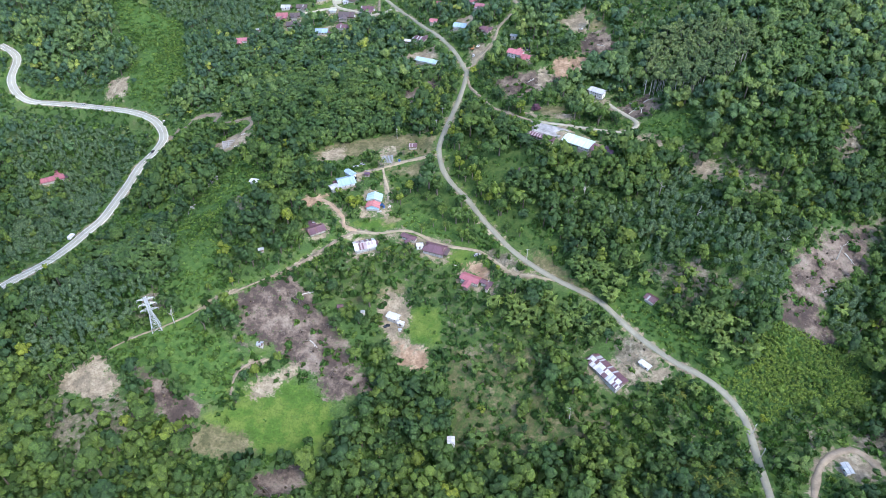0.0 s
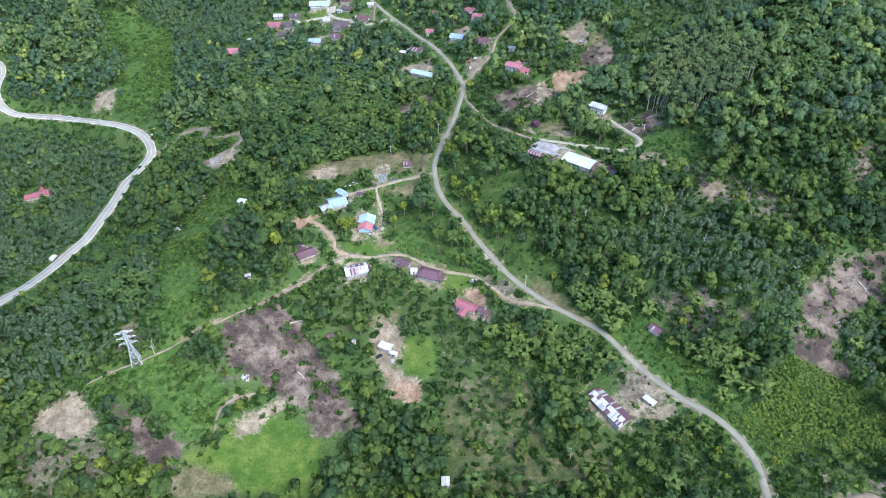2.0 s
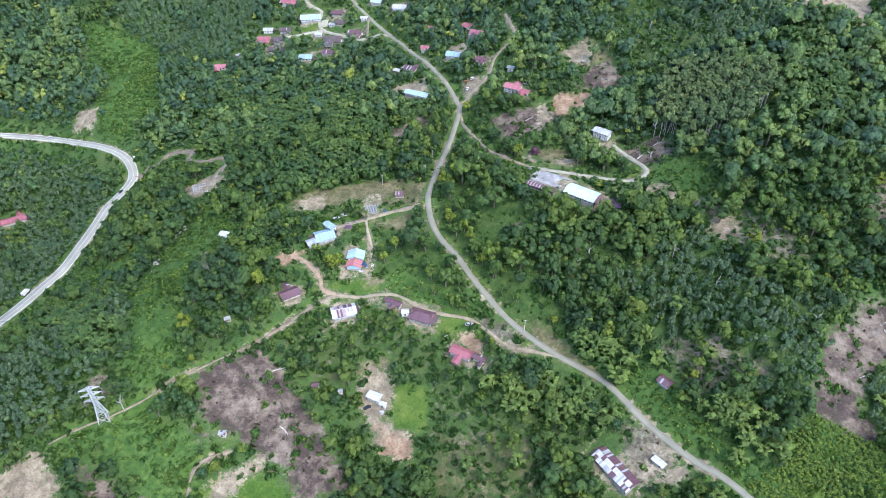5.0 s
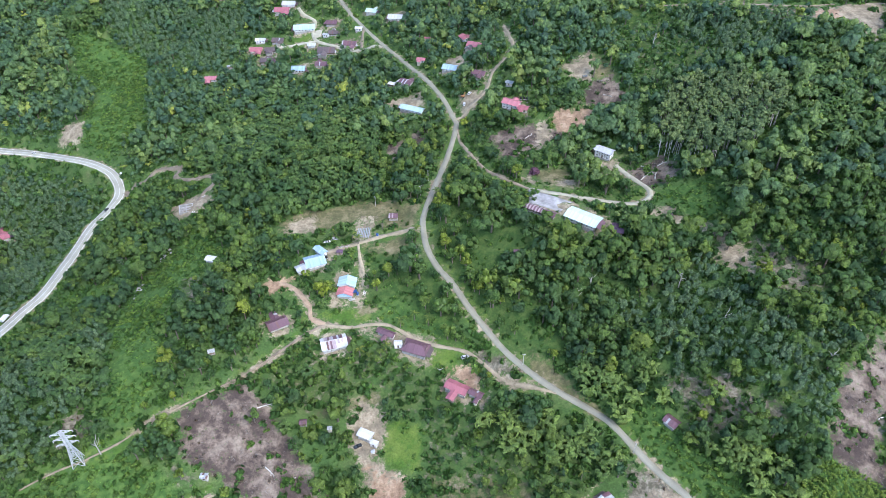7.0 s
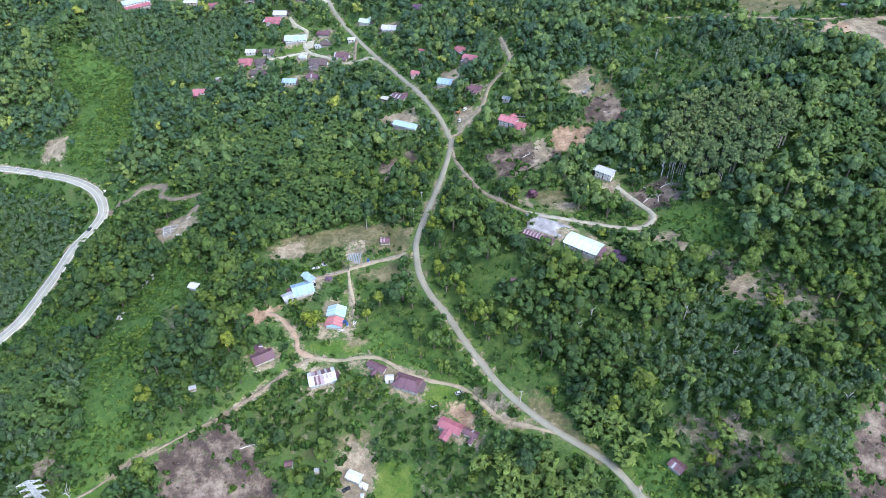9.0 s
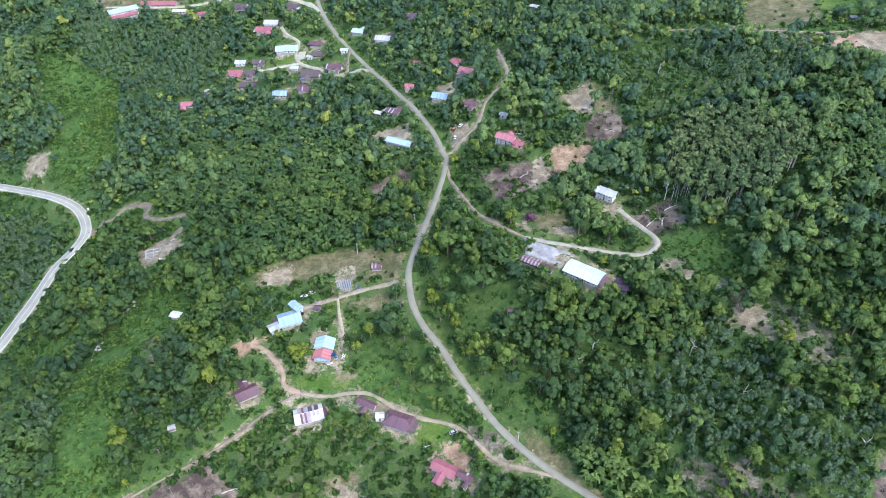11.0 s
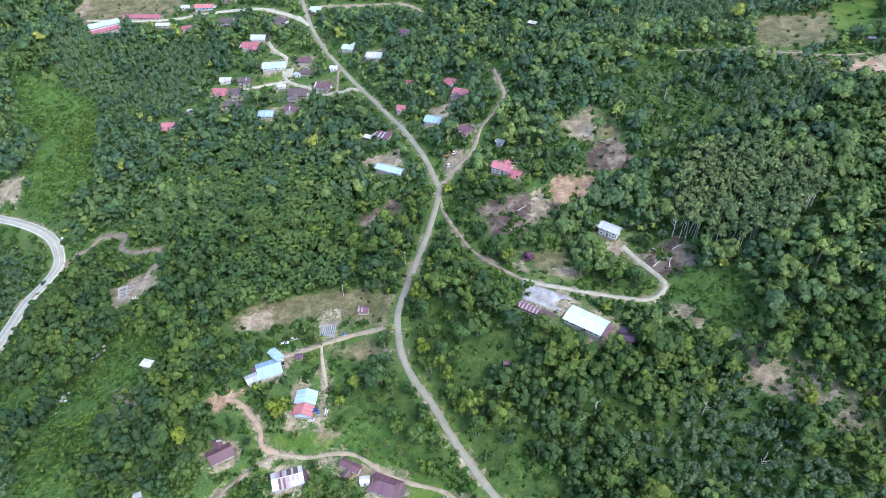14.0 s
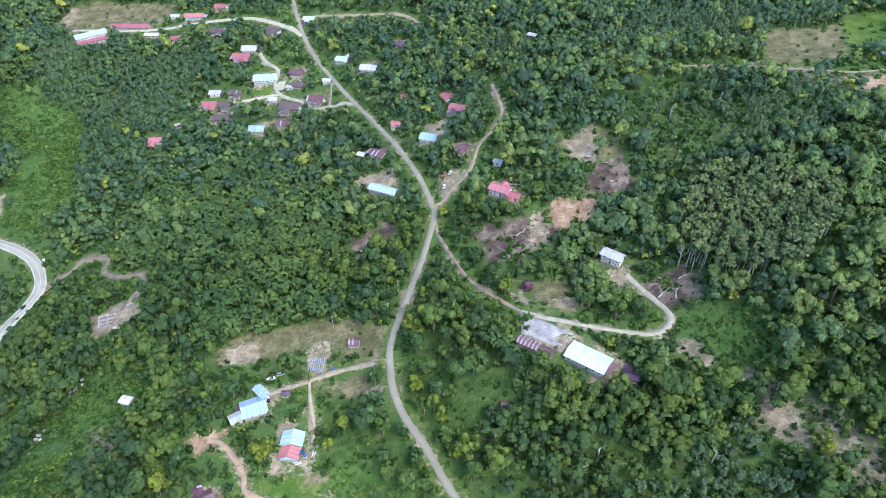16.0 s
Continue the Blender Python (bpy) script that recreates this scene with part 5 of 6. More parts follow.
# saplings, shrubs and undergrowth between the trees
x, y, rs = scatter(2.75, 12)
herb, meadow, thin, crop, lawn = *(cover(k, x, y) for k in ("herb", "meadow", "open", "crop")), grassy(x, y)
dens = np.clip(0.50 + 0.16 * ((x > 60) & (y < 520)) + 0.46 * herb - 0.15 * meadow - 0.12 * thin - 0.18 * cover("orchard", x, y), 0, 0.96) * (1 - np.where(value_noise(x, y, 9, 52) > 0.66, 0.35, 0.9) * cover("burnt", x, y)) * (1 - 0.96 * np.maximum(cover("soil", x, y), cover("red", x, y))) * (1 - 0.9 * lawn) * (1 - 0.6 * cover("brush", x, y))
keep = (rs.uniform(0, 1, len(x)) < dens) & (way_gap(x, y) > np.where(rough_way(x, y), rs.uniform(0.1, 2.2, len(x)), rs.uniform(1.3, 3.4, len(x)))) & (footprint_gap(x, y) > 1.2) & (footprint_gap(x, y - 3.5) > 0.3) & ((y < 600) | (herb + lawn + meadow + crop > 0.3) | (rs.uniform(0, 1, len(x)) < 0.62))
x, y, herb, lawn, meadow, thin, crop = x[keep], y[keep], herb[keep], lawn[keep], meadow[keep], thin[keep], crop[keep]
size = np.clip(rs.lognormal(0.40, 0.36, len(x)), 0.6, 3.0) * np.where(lawn + meadow + thin > 0.3, 1.0, 1.35) * (1 - 0.12 * herb)
field = np.stack([x, y, land(x, y) - 0.1, size, size * rs.uniform(0.7, 1.25, len(x)) * (1 - 0.4 * herb), rs.uniform(0, 6.28, len(x)), np.clip(rs.normal(0.30, 0.26, len(x)) + 0.42 * np.maximum(herb, crop), 0, 1)], 1)
spread("undergrowth", [shrub_template(500 + k, 10) for k in range(6)], field, M_SHRUB, "bright green shrubs and undergrowth", "shrubs")

x, y, rs = scatter(1.7, 13)
keep = (cover("crop", x, y) > 0.45) & (way_gap(x, y) > 2.0)
x, y = x[keep], y[keep]
rows = np.stack([x, y, land(x, y) - 0.3, rs.uniform(1.0, 1.6, len(x)), rs.uniform(0.9, 1.6, len(x)), rs.uniform(0, 6.28, len(x)), rs.uniform(0.1, 1.0, len(x))], 1)
spread("banana_plantation", [bamboo_template(550 + k, 6) for k in range(4)], rows, M_BANANA, "bright green broad-leaved plantation in a dense field", "plantation")


# ---- single trees ----
def tree_meshes(seed):
    rng = random.Random(seed)
    lobes = lobes_for(rng, 5, 0.55, 1.25)
    co, fa = broad_template(seed, 200, ("round", "open")[seed % 2], 0.10, 9)
    fa, nrm = rounded(co, fa)
    me = bpy.data.meshes.new("crown")
    me.from_pydata([tuple(map(float, v)) for v in co], [], [tuple(map(int, f)) for f in fa])
    me.attributes.new("custom_normal", "FLOAT_VECTOR", "POINT").data.foreach_set("vector", nrm.ravel())
    me.materials.append(M_TREE)
    bm = bmesh.new()
    strut(bm, (0, 0, -0.3), (0.02, 0.03, 0.7), 0.06)
    for lx, ly, lz, lr in lobes[1:4]:
        strut(bm, (0.02, 0.03, 0.6), (lx * 0.8, ly * 0.8, lz - 0.1), 0.03)
    tm = bpy.data.meshes.new("trunk")
    bm.to_mesh(tm)
    bm.free()
    tm.materials.append(M_BARK)
    return me, tm


KINDS = [tree_meshes(600 + k) for k in range(8)]
for k, i in enumerate(single):
    px, py, pz, r, h, a = place[i, :6]
    crown, trunk = KINDS[k % 8]
    tree = tagged(new("tree"), "broadleaf tree with a rounded green crown near the road", "tree", "roadside trees")
    tree.matrix_basis = pose(px, py, pz, 0, 0, math.degrees(a)) @ Matrix.Diagonal((r, r, h, 1))
    shared("trunk", trunk, tree)
    shared("crown", crown, tree)


def frond_mesh(seed):
    """An arching feather frond: a rib with leaflets on both sides."""
    rng = random.Random(seed)
    bm = bmesh.new()
    pts = [Vector((s * 3.0, 0, 0.9 * math.sin(s * 2.2) - 1.3 * s * s)) for s in (0, 0.2, 0.4, 0.6, 0.8, 1.0)]
    for k in range(5):
        strut(bm, pts[k], pts[k + 1], 0.04)
        for side in (-1, 1):
            for j in range(2):
                p = pts[k].lerp(pts[k + 1], j * 0.5 + 0.1)
                q = p + Vector((0.45, side * rng.uniform(0.6, 0.95) * (1.15 - 0.15 * k), -0.35))
                v = [bm.verts.new(o) for o in (p - Vector((0.14, 0, 0)), p + Vector((0.16, 0, 0)), q)]
                bm.faces.new(v if side == 1 else v[::-1])
    me = bpy.data.meshes.new("frond")
    bm.to_mesh(me)
    bm.free()
    me.materials.append(M_PALM)
    return me


FRONDS = [frond_mesh(700 + k) for k in range(3)]
PALM_TRUNK = one_mesh("trunk", M_BARK, lambda bm: [strut(bm, (0.03 * k * k * 0.3, 0, k * 1.0 - 0.4), (0.03 * (k + 1) ** 2 * 0.3, 0, k + 0.62), 0.2 - 0.012 * k) for k in range(6)])


def palm(x, y, scale=1.0, low=False):
    rng = random.Random(int(x * 31 + y * 17))
    top = tagged(new("palm_tree"), "oil palm with a low spreading crown of fronds" if low else "coconut palm with a slender trunk and drooping fronds", "palm", "palms")
    h = 2.6 if low else 6.0
    top.matrix_basis = pose(x, y, ground_z(x, y), 0, 0, rng.uniform(0, 360)) @ Matrix.Scale(scale, 4)
    shared("trunk", PALM_TRUNK, top, Matrix.Diagonal((1.5 if low else 1, 1.5 if low else 1, h / 5.7, 1)))
    for k in range(14 if low else 12):
        shared("frond", rng.choice(FRONDS), top, pose(0.25 if not low else 0, 0, h - 0.1, 0, rng.uniform(-28, 18), k * 137.5 + rng.uniform(-8, 8)))
    return top


for px, py in PALMS:
    if footprint_gap(px, py) > 1.5:
        palm(px, py, 1.05)
low_palms = np.flatnonzero(is_palm)
near_palms = low_palms[place[low_palms, 1] < 260][:60]
for i in near_palms:
    palm(place[i, 0], place[i, 1], 1.15, True)


def palm_template(seed):
    """Unit oil palm: a short trunk and a rosette of fronds."""
    rng = random.Random(seed)
    co, fa = [], []
    for k in range(15):
        a, reach, rise = k * 2.4 + rng.uniform(-0.2, 0.2), rng.uniform(0.8, 1.1), rng.uniform(0.15, 0.75)
        d, side = Vector((math.cos(a), math.sin(a), 0)), Vector((-math.sin(a), math.cos(a), 0))
        k0 = len(co)
        for s, wd in ((0.05, 0.03), (0.35, 0.16), (0.7, 0.17), (1.0, 0.02)):
            p = d * reach * s + Vector((0, 0, 0.95 + rise * math.sin(s * 2.3) - 0.55 * s * s))
            co += [p - side * wd - Vector((0, 0, wd * 0.6)), p, p + side * wd - Vector((0, 0, wd * 0.6))]
        for j in range(3):
            q = k0 + 3 * j
            fa += [(q, q + 1, q + 4), (q, q + 4, q + 3), (q + 1, q + 2, q + 5), (q + 1, q + 5, q + 4)]
    return joined((co, fa), stem(1.0, 0.11, 0.10))


rows = place[np.setdiff1d(low_palms, near_palms)].copy()
rows[:, 3], rows[:, 4] = rs.uniform(3.2, 4.4, len(rows)), rs.uniform(2.6, 3.6, len(rows))
rows[:, 6] = rs.uniform(0, 0.5, len(rows))
spread("oil_palm_grove", [palm_template(750 + k) for k in range(4)], rows, M_FOREST, "dense dark green oil palm grove", "palms")


# ---- pylon, poles, vehicles, small things ----
def pylon(x, y, yaw, height=25.0):
    top = tagged(new("lattice_pylon"), "tall galvanised lattice power pylon with three pairs of arms", "pylon")
    top.matrix_basis = pose(x, y, ground_z(x, y) - 0.3, 0, 0, yaw)

    def half(z):
        return 2.6 + (0.75 - 2.6) * min(z / (height * 0.55), 1) - 0.25 * max(0, (z / height - 0.55) / 0.45)

    levels = [0, 4.2, 7.8, 10.8, 13.4, 15.6, 17.6, 19.6, 21.6, 23.4, height]
    corners = ((-1, -1), (1, -1), (1, 1), (-1, 1))
    for cx, cy in corners:
        bm = bmesh.new()
        for a, b in zip(levels, levels[1:]):
            strut(bm, (cx * half(a), cy * half(a), a), (cx * half(b), cy * half(b), b), 0.15)
        part("leg", bm, M_STEEL, top)
    for k in range(4):
        (ax, ay), (bx, by) = corners[k], corners[(k + 1) % 4]
        for a, b in zip(levels, levels[1:]):
            for p, q in (((ax * half(a), ay * half(a), a), (bx * half(b), by * half(b), b)), ((bx * half(a), by * half(a), a), (ax * half(b), ay * half(b), b)), ((ax * half(b), ay * half(b), b), (bx * half(b), by * half(b), b))):
                bm = bmesh.new()
                strut(bm, p, q, 0.085)
                part("brace", bm, M_STEEL, top)
    for z in (15.6, 19.6, 23.4):
        for s in (-1, 1):
            bm = bmesh.new()
            tip = Vector((s * 4.6, 0, z + 0.4))
            for cy in (-1, 1):
                strut(bm, (s * half(z), cy * half(z), z), tip, 0.11)
                strut(bm, (s * half(z), cy * half(z), z + 1.3), tip, 0.08)
                strut(bm, (s * half(z), cy * half(z), z + 1.3), (s * 2.4, cy * 0.4, z + 0.2), 0.09)
            part("arm", bm, M_STEEL, top)
            bm = bmesh.new()
            for k in range(5):
                box(bm, tip.x - 0.13, -0.13, tip.z - 0.45 - k * 0.26, tip.x + 0.13, 0.13, tip.z - 0.3 - k * 0.26)
            strut(bm, tip, tip - Vector((0, 0, 1.5)), 0.04)
            part("insulator", bm, M_CEMENT, top)
    return top


pylon(sum(p[0] for p in PYLON) / 3 + 0.5, sum(p[1] for p in PYLON) / 3 + 1.0, 20)


def utility_pole(x, y, yaw):
    top = tagged(new("utility_pole"), "pale concrete utility pole beside the road", "utility pole", "utility poles")
    top.matrix_basis = pose(x, y, ground_z(x, y), 0, 0, yaw)
    bm = bmesh.new()
    for k in range(4):
        strut(bm, (0, 0, k * 2.3 - 0.4), (0, 0, k * 2.3 + 1.9), 0.17 - 0.02 * k)
    part("pole", bm, M_PALE_BARK, top)
    bm = bmesh.new()
    strut(bm, (-0.9, 0.12, 8.3), (0.9, 0.12, 8.3), 0.06)
    arm = part("crossarm", bm, M_STEEL, top)
    for s in (-0.8, 0, 0.8):
        bm = bmesh.new()
        strut(bm, (s, 0.12, 8.36), (s, 0.12, 8.6), 0.06)
        part("insulator", bm, M_FRAME, arm)
    return top


for k, (px, py) in enumerate(POLES0[:1] + POLES0[1:] + POLES7[1:] + POLES16):
    utility_pole(px, py, 35 * k)


def loft(bm, rings):
    vs = [[bm.verts.new(p) for p in r] for r in rings]
    n = len(rings[0])
    for a, b in zip(vs, vs[1:]):
        for k in range(n):
            bm.faces.new((a[k], a[(k + 1) % n], b[(k + 1) % n], b[k]))
    bm.faces.new(vs[0][::-1])
    bm.faces.new(vs[-1])
    bmesh.ops.recalc_face_normals(bm, faces=bm.faces)


WHEEL = one_mesh("wheel", M_RUBBER_BLACK, lambda bm: bmesh.ops.create_cone(bm, cap_ends=True, segments=12, radius1=0.33, radius2=0.33, depth=0.22, matrix=pose(0, 0, 0, 90)))


def car(x, y, yaw, paint, label, pickup=False, lift=0.32):
    top = tagged(new("pickup_truck" if pickup else "car"), label, "pickup" if pickup else "car")
    top.matrix_basis = pose(x, y, ground_z(x, y) + lift, 0, 0, yaw)

    def ring(px, w, z0, z1):
        return [(px, -w, z0), (px, w, z0), (px, w * 1.02, (z0 + z1) / 2), (px, w * 0.9, z1), (px, -w * 0.9, z1), (px, -w * 1.02, (z0 + z1) / 2)]

    bm = bmesh.new()
    loft(bm, [ring(-2.15, 0.75, 0.4, 0.85), ring(-1.9, 0.86, 0.3, 0.98), ring(0.7, 0.87, 0.3, 1.0), ring(1.9, 0.82, 0.3, 0.85), ring(2.15, 0.7, 0.38, 0.7)])
    part("body", bm, CAR[paint], top)
    back = -0.4 if pickup else -1.8
    bm = bmesh.new()
    loft(bm, [ring(back, 0.80, 0.95, 1.0), ring(back + 0.35, 0.72, 0.95, 1.47), ring(0.35, 0.72, 0.95, 1.5), ring(1.1, 0.78, 0.95, 1.0)])
    part("cabin_glass", bm, M_GLASS, top)
    bm = bmesh.new()
    box(bm, back + 0.4, -0.64, 1.475, 0.32, 0.64, 1.53)
    part("roof_panel", bm, CAR[paint], top)
    for wx in (-1.35, 1.35):
        for wy in (-0.8, 0.8):
            shared("wheel", WHEEL, top, pose(wx, wy, 0.33))
    for wy in (-0.6, 0.6):
        bm = bmesh.new()
        box(bm, 2.02, wy - 0.16, 0.55, 2.17, wy + 0.16, 0.68)
        part("headlight", bm, M_FRAME, top)
    return top


def truck(x, y, yaw):
    top = tagged(new("box_truck"), "white box truck on the highway", "truck")
    top.matrix_basis = pose(x, y, ground_z(x, y) + 0.32, 0, 0, yaw)
    bm = bmesh.new()
    box(bm, -3.2, -1.05, 0.9, 1.6, 1.05, 3.0)
    part("cargo_box", bm, CAR["white"], top)
    bm = bmesh.new()
    loft(bm, [[(px, -w, 0.5), (px, w, 0.5), (px, w, z), (px, -w, z)] for px, w, z in ((1.7, 1.0, 2.3), (2.7, 1.0, 2.3), (3.3, 0.95, 1.4), (3.4, 0.9, 0.9))])
    part("cab", bm, CAR["white"], top)
    bm = bmesh.new()
    box(bm, -3.2, -0.5, 0.55, 1.8, 0.5, 0.9)
    part("chassis", bm, M_RUBBER_BLACK, top)
    for wx in (-2.2, 2.4):
        for wy in (-0.95, 0.95):
            shared("wheel", WHEEL, top, pose(wx, wy, 0.45) @ Matrix.Scale(1.35, 4))
    return top


car(*CARS[0], 70, "dark", "dark car driving on the pale highway")
car(*CARS[1], 130, "white", "white car driving on the pale highway")
car(*CARS0[1], 160, "white", "white car on the far highway")
truck(*TRUCK[0], 80)
car(*CARS0[0], 30, "dark", "dark pickup parked on a bare yard", True, 0.05)
car(21.5, 322.5, 20, "silver", "silver car parked on grass by the lane", False, 0.05)
car(25.5, 537, 80, "white", "white car parked on a bare yard", False, 0.05)
car(29.5, 546, 60, "white", "white van parked on a bare yard", False, 0.05)


def excavator(x, y, yaw):
    top = tagged(new("excavator"), "small orange excavator parked on a bare yard", "excavator")
    top.matrix_basis = pose(x, y, ground_z(x, y) + 0.05, 0, 0, yaw)
    orange = plain("orange_machine_paint", (0.34, 0.16, 0.05), 0.5, vary=0.2)
    for side in (-1, 1):
        bm = bmesh.new()
        loft(bm, [[(px, side * 1.0 - 0.25, z0), (px, side * 1.0 + 0.25, z0), (px, side * 1.0 + 0.25, z1), (px, side * 1.0 - 0.25, z1)] for px, z0, z1 in ((-1.6, 0.25, 0.5), (-1.3, 0.0, 0.75), (1.3, 0.0, 0.75), (1.6, 0.25, 0.5))])
        part("track", bm, M_RUBBER_BLACK, top)
    bm = bmesh.new()
    loft(bm, [[(px, -w, 0.85), (px, w, 0.85), (px, w * 0.95, z), (px, -w * 0.95, z)] for px, w, z in ((-1.7, 0.9, 1.5), (-1.4, 1.05, 1.8), (0.5, 1.05, 1.7), (1.1, 0.95, 1.2))])
    part("body", bm, orange, top)
    bm = bmesh.new()
    loft(bm, [[(px, 0.15, 1.5), (px, 1.0, 1.5), (px, 0.95, z), (px, 0.2, z)] for px, z in ((-0.5, 2.6), (0.5, 2.6), (1.0, 1.9))])
    part("cab", bm, M_GLASS, top)
    for name, p, q, r in (("boom", (0.9, -0.3, 1.4), (2.6, -0.3, 3.2), 0.2), ("stick", (2.6, -0.3, 3.2), (3.9, -0.3, 1.2), 0.15)):
        bm = bmesh.new()
        strut(bm, p, q, r)
        part(name, bm, orange, top)
    bm = bmesh.new()
    loft(bm, [[(3.5, -0.3 - w, z), (3.5, -0.3 + w, z), (4.2, -0.3 + w, z + 0.1), (4.2, -0.3 - w, z + 0.1)] for w, z in ((0.3, 0.1), (0.42, 0.6), (0.4, 1.1))])
    part("bucket", bm, M_RUST, top)
    return top


excavator(24.7, 545.0, 60)


def slab(name, corners, material, label, lift=0.3, thick=1.2, n=8):
    """A paved area, four corners, laid over the land with a skirt into it."""
    p = [Vector(c) for c in corners]
    co, fa = [], []
    for j in range(n + 1):
        for i in range(n + 1):
            q = p[0].lerp(p[1], i / n).lerp(p[3].lerp(p[2], i / n), j / n)
            co.append((q.x, q.y, ground_z(q.x, q.y) + lift))
    fa = [(j * (n + 1) + i, j * (n + 1) + i + 1, (j + 1) * (n + 1) + i + 1, (j + 1) * (n + 1) + i) for j in range(n) for i in range(n)]
    m = len(co)
    co += [(cx, cy, cz - thick) for cx, cy, cz in co]
    rim = [i for i in range(n)] + [(j + 1) * (n + 1) - 1 for j in range(n)] + [(n + 1) * (n + 1) - 1 - i for i in range(n)] + [(n - j) * (n + 1) for j in range(n)]
    fa += [(a_, a_ + m, b_ + m, b_) for a_, b_ in zip(rim, rim[1:] + rim[:1])]
    return tagged(mesh_object(name, co, fa, [material]), label, name.replace("_", " "), kind="structure")


slab("forecourt", FORECOURT, plain("stained_concrete", (0.38, 0.365, 0.35), 0.9, vary=0.5, scale=0.25, fine=1.2), "stained grey concrete drying yard beside the hall", 0.5)
slab("sports_court", [(-113, 702), (-106, 702), (-105, 712), (-112, 712)], M_CONCRETE, "small pale concrete court on grass", 0.35)

# vegetable bed under plastic
bed = tagged(new("vegetable_bed"), "vegetable bed in rows under silver plastic mulch", "vegetable bed")
bed.matrix_basis = pose(0, 0, 0)
(ax, ay), (bx, by), (cx, cy), (dx, dy) = MULCH
for k in range(8):
    s = (k + 0.5) / 8
    p, q = Vector((ax + (bx - ax) * s, ay + (by - ay) * s)), Vector((dx + (cx - dx) * s, dy + (cy - dy) * s))
    bm = bmesh.new()
    rings = []
    for j in range(7):
        o = p.lerp(q, j / 6)
        z = ground_z(o.x, o.y)
        rings.append([(o.x - 0.36, o.y, z - 0.1), (o.x + 0.36, o.y, z - 0.1), (o.x + 0.24, o.y, z + 0.42), (o.x - 0.24, o.y, z + 0.42)])
    loft(bm, rings)
    part("mulched_ridge", bm, M_MULCH, bed)

# house foundations on the cleared pad
base_ = tagged(new("foundation"), "low pale foundation beams on a cleared earth pad", "foundation")
pz = ground_z(-166, 460)
base_.matrix_basis = pose(-166, 460, pz, 0, 0, 18)
for k in range(4):
    bm = bmesh.new()
    box(bm, -7, -4.5 + 3 * k - 0.25, -1.0, 7, -4.5 + 3 * k + 0.25, 0.7)
    part("beam", bm, M_CEMENT, base_)
for k in range(4):
    bm = bmesh.new()
    box(bm, -7 + 4.5 * k, -4.2, -1.0, -6.5 + 4.5 * k, 4.2, 0.66)
    part("cross_beam", bm, M_CEMENT, base_)


def timber_pile(x, y, yaw, count=7):
    rng = random.Random(int(x + y))
    top = tagged(new("timber_pile"), "loose pile of pale boards and sheets", "timber pile")
    top.matrix_basis = pose(x, y, ground_z(x, y), 0, 0, yaw)
    for k in range(count):
        bm = bmesh.new()
        box(bm, -1.6, -0.12, 0, 1.6, 0.12, 0.08)
        ob = part("board", bm, rng.choice((M_CEMENT, M_TIMBER, M_FRAME)), top)
        ob.matrix_basis = pose(rng.uniform(-0.6, 0.6), rng.uniform(-0.9, 0.9), 0.02 + 0.09 * k, 0, 0, rng.uniform(-25, 25))
    return top


for px, py, a in ((-172, 466, 10), (-158, 470, 60), (-161, 452, 100), (-43, 362, 20), (-36, 366, 80), (-49, 402, 15), (-53, 401, 10), (71, 520, 60), (8, 318, 40), (-24, 497, 30), (-27, 490, 70), (-20, 503, 10), (121, 528, 0)):
    timber_pile(px, py, a)

# felled branches and stumps on burnt land, as one litter
x, y, rs = scatter(2.2, 14)
w = np.maximum.reduce([cover("burnt", x, y), 0.8 * cover("brush", x, y), 0.3 * cover("open", x, y)])
keep = (rs.uniform(0, 1, len(x)) < 0.26 * w) & (way_gap(x, y) > 1.0)
x, y = x[keep], y[keep]
rows = np.stack([x, y, land(x, y), rs.uniform(0.8, 2.6, len(x)), rs.uniform(0.5, 1.3, len(x)), rs.uniform(0, 6.28, len(x)), rs.uniform(0, 1, len(x))], 1)


def litter(seed):
    rng = random.Random(seed)
    co, fa = [], []
    for k in range(6):
        a, l = rng.uniform(0, 6.28), rng.uniform(0.5, 1.5)
        p = Vector((rng.uniform(-0.8, 0.8), rng.uniform(-0.8, 0.8), rng.uniform(0.0, 0.2)))
        q = p + Vector((math.cos(a) * l, math.sin(a) * l, rng.uniform(-0.1, 0.5)))
        o = (q - p).cross(Vector((0, 0, 1))).normalized() * 0.05
        up = Vector((0, 0, 0.08))
        k0 = len(co)
        co += [p - o, p + o, p + up, q]
        fa += [(k0, k0 + 1, k0 + 3), (k0 + 1, k0 + 2, k0 + 3), (k0 + 2, k0, k0 + 3)]
    return joined((co, fa))


spread("felled_branches", [litter(800 + k) for k in range(6)], rows, M_DEADWOOD, "pale felled branches on cleared burnt land", "dead branches", False)
keep = rs.uniform(0, 1, len(x)) < 0.55
rows = rows[keep].copy()
rows[:, 3], rows[:, 4] = rs.uniform(0.5, 1.3, len(rows)), rs.uniform(0.4, 1.0, len(rows))
M_DRY = leafy("dry_leaves", ((0.0, (0.045, 0.032, 0.028)), (0.35, (0.10, 0.075, 0.06)), (0.7, (0.17, 0.13, 0.10)), (1.0, (0.08, 0.12, 0.035))), through_light=0.1)
spread("dry_brush", [shrub_template(820 + k, 14) for k in range(4)], rows, M_DRY, "dry brown brush on cleared land", "shrubs")


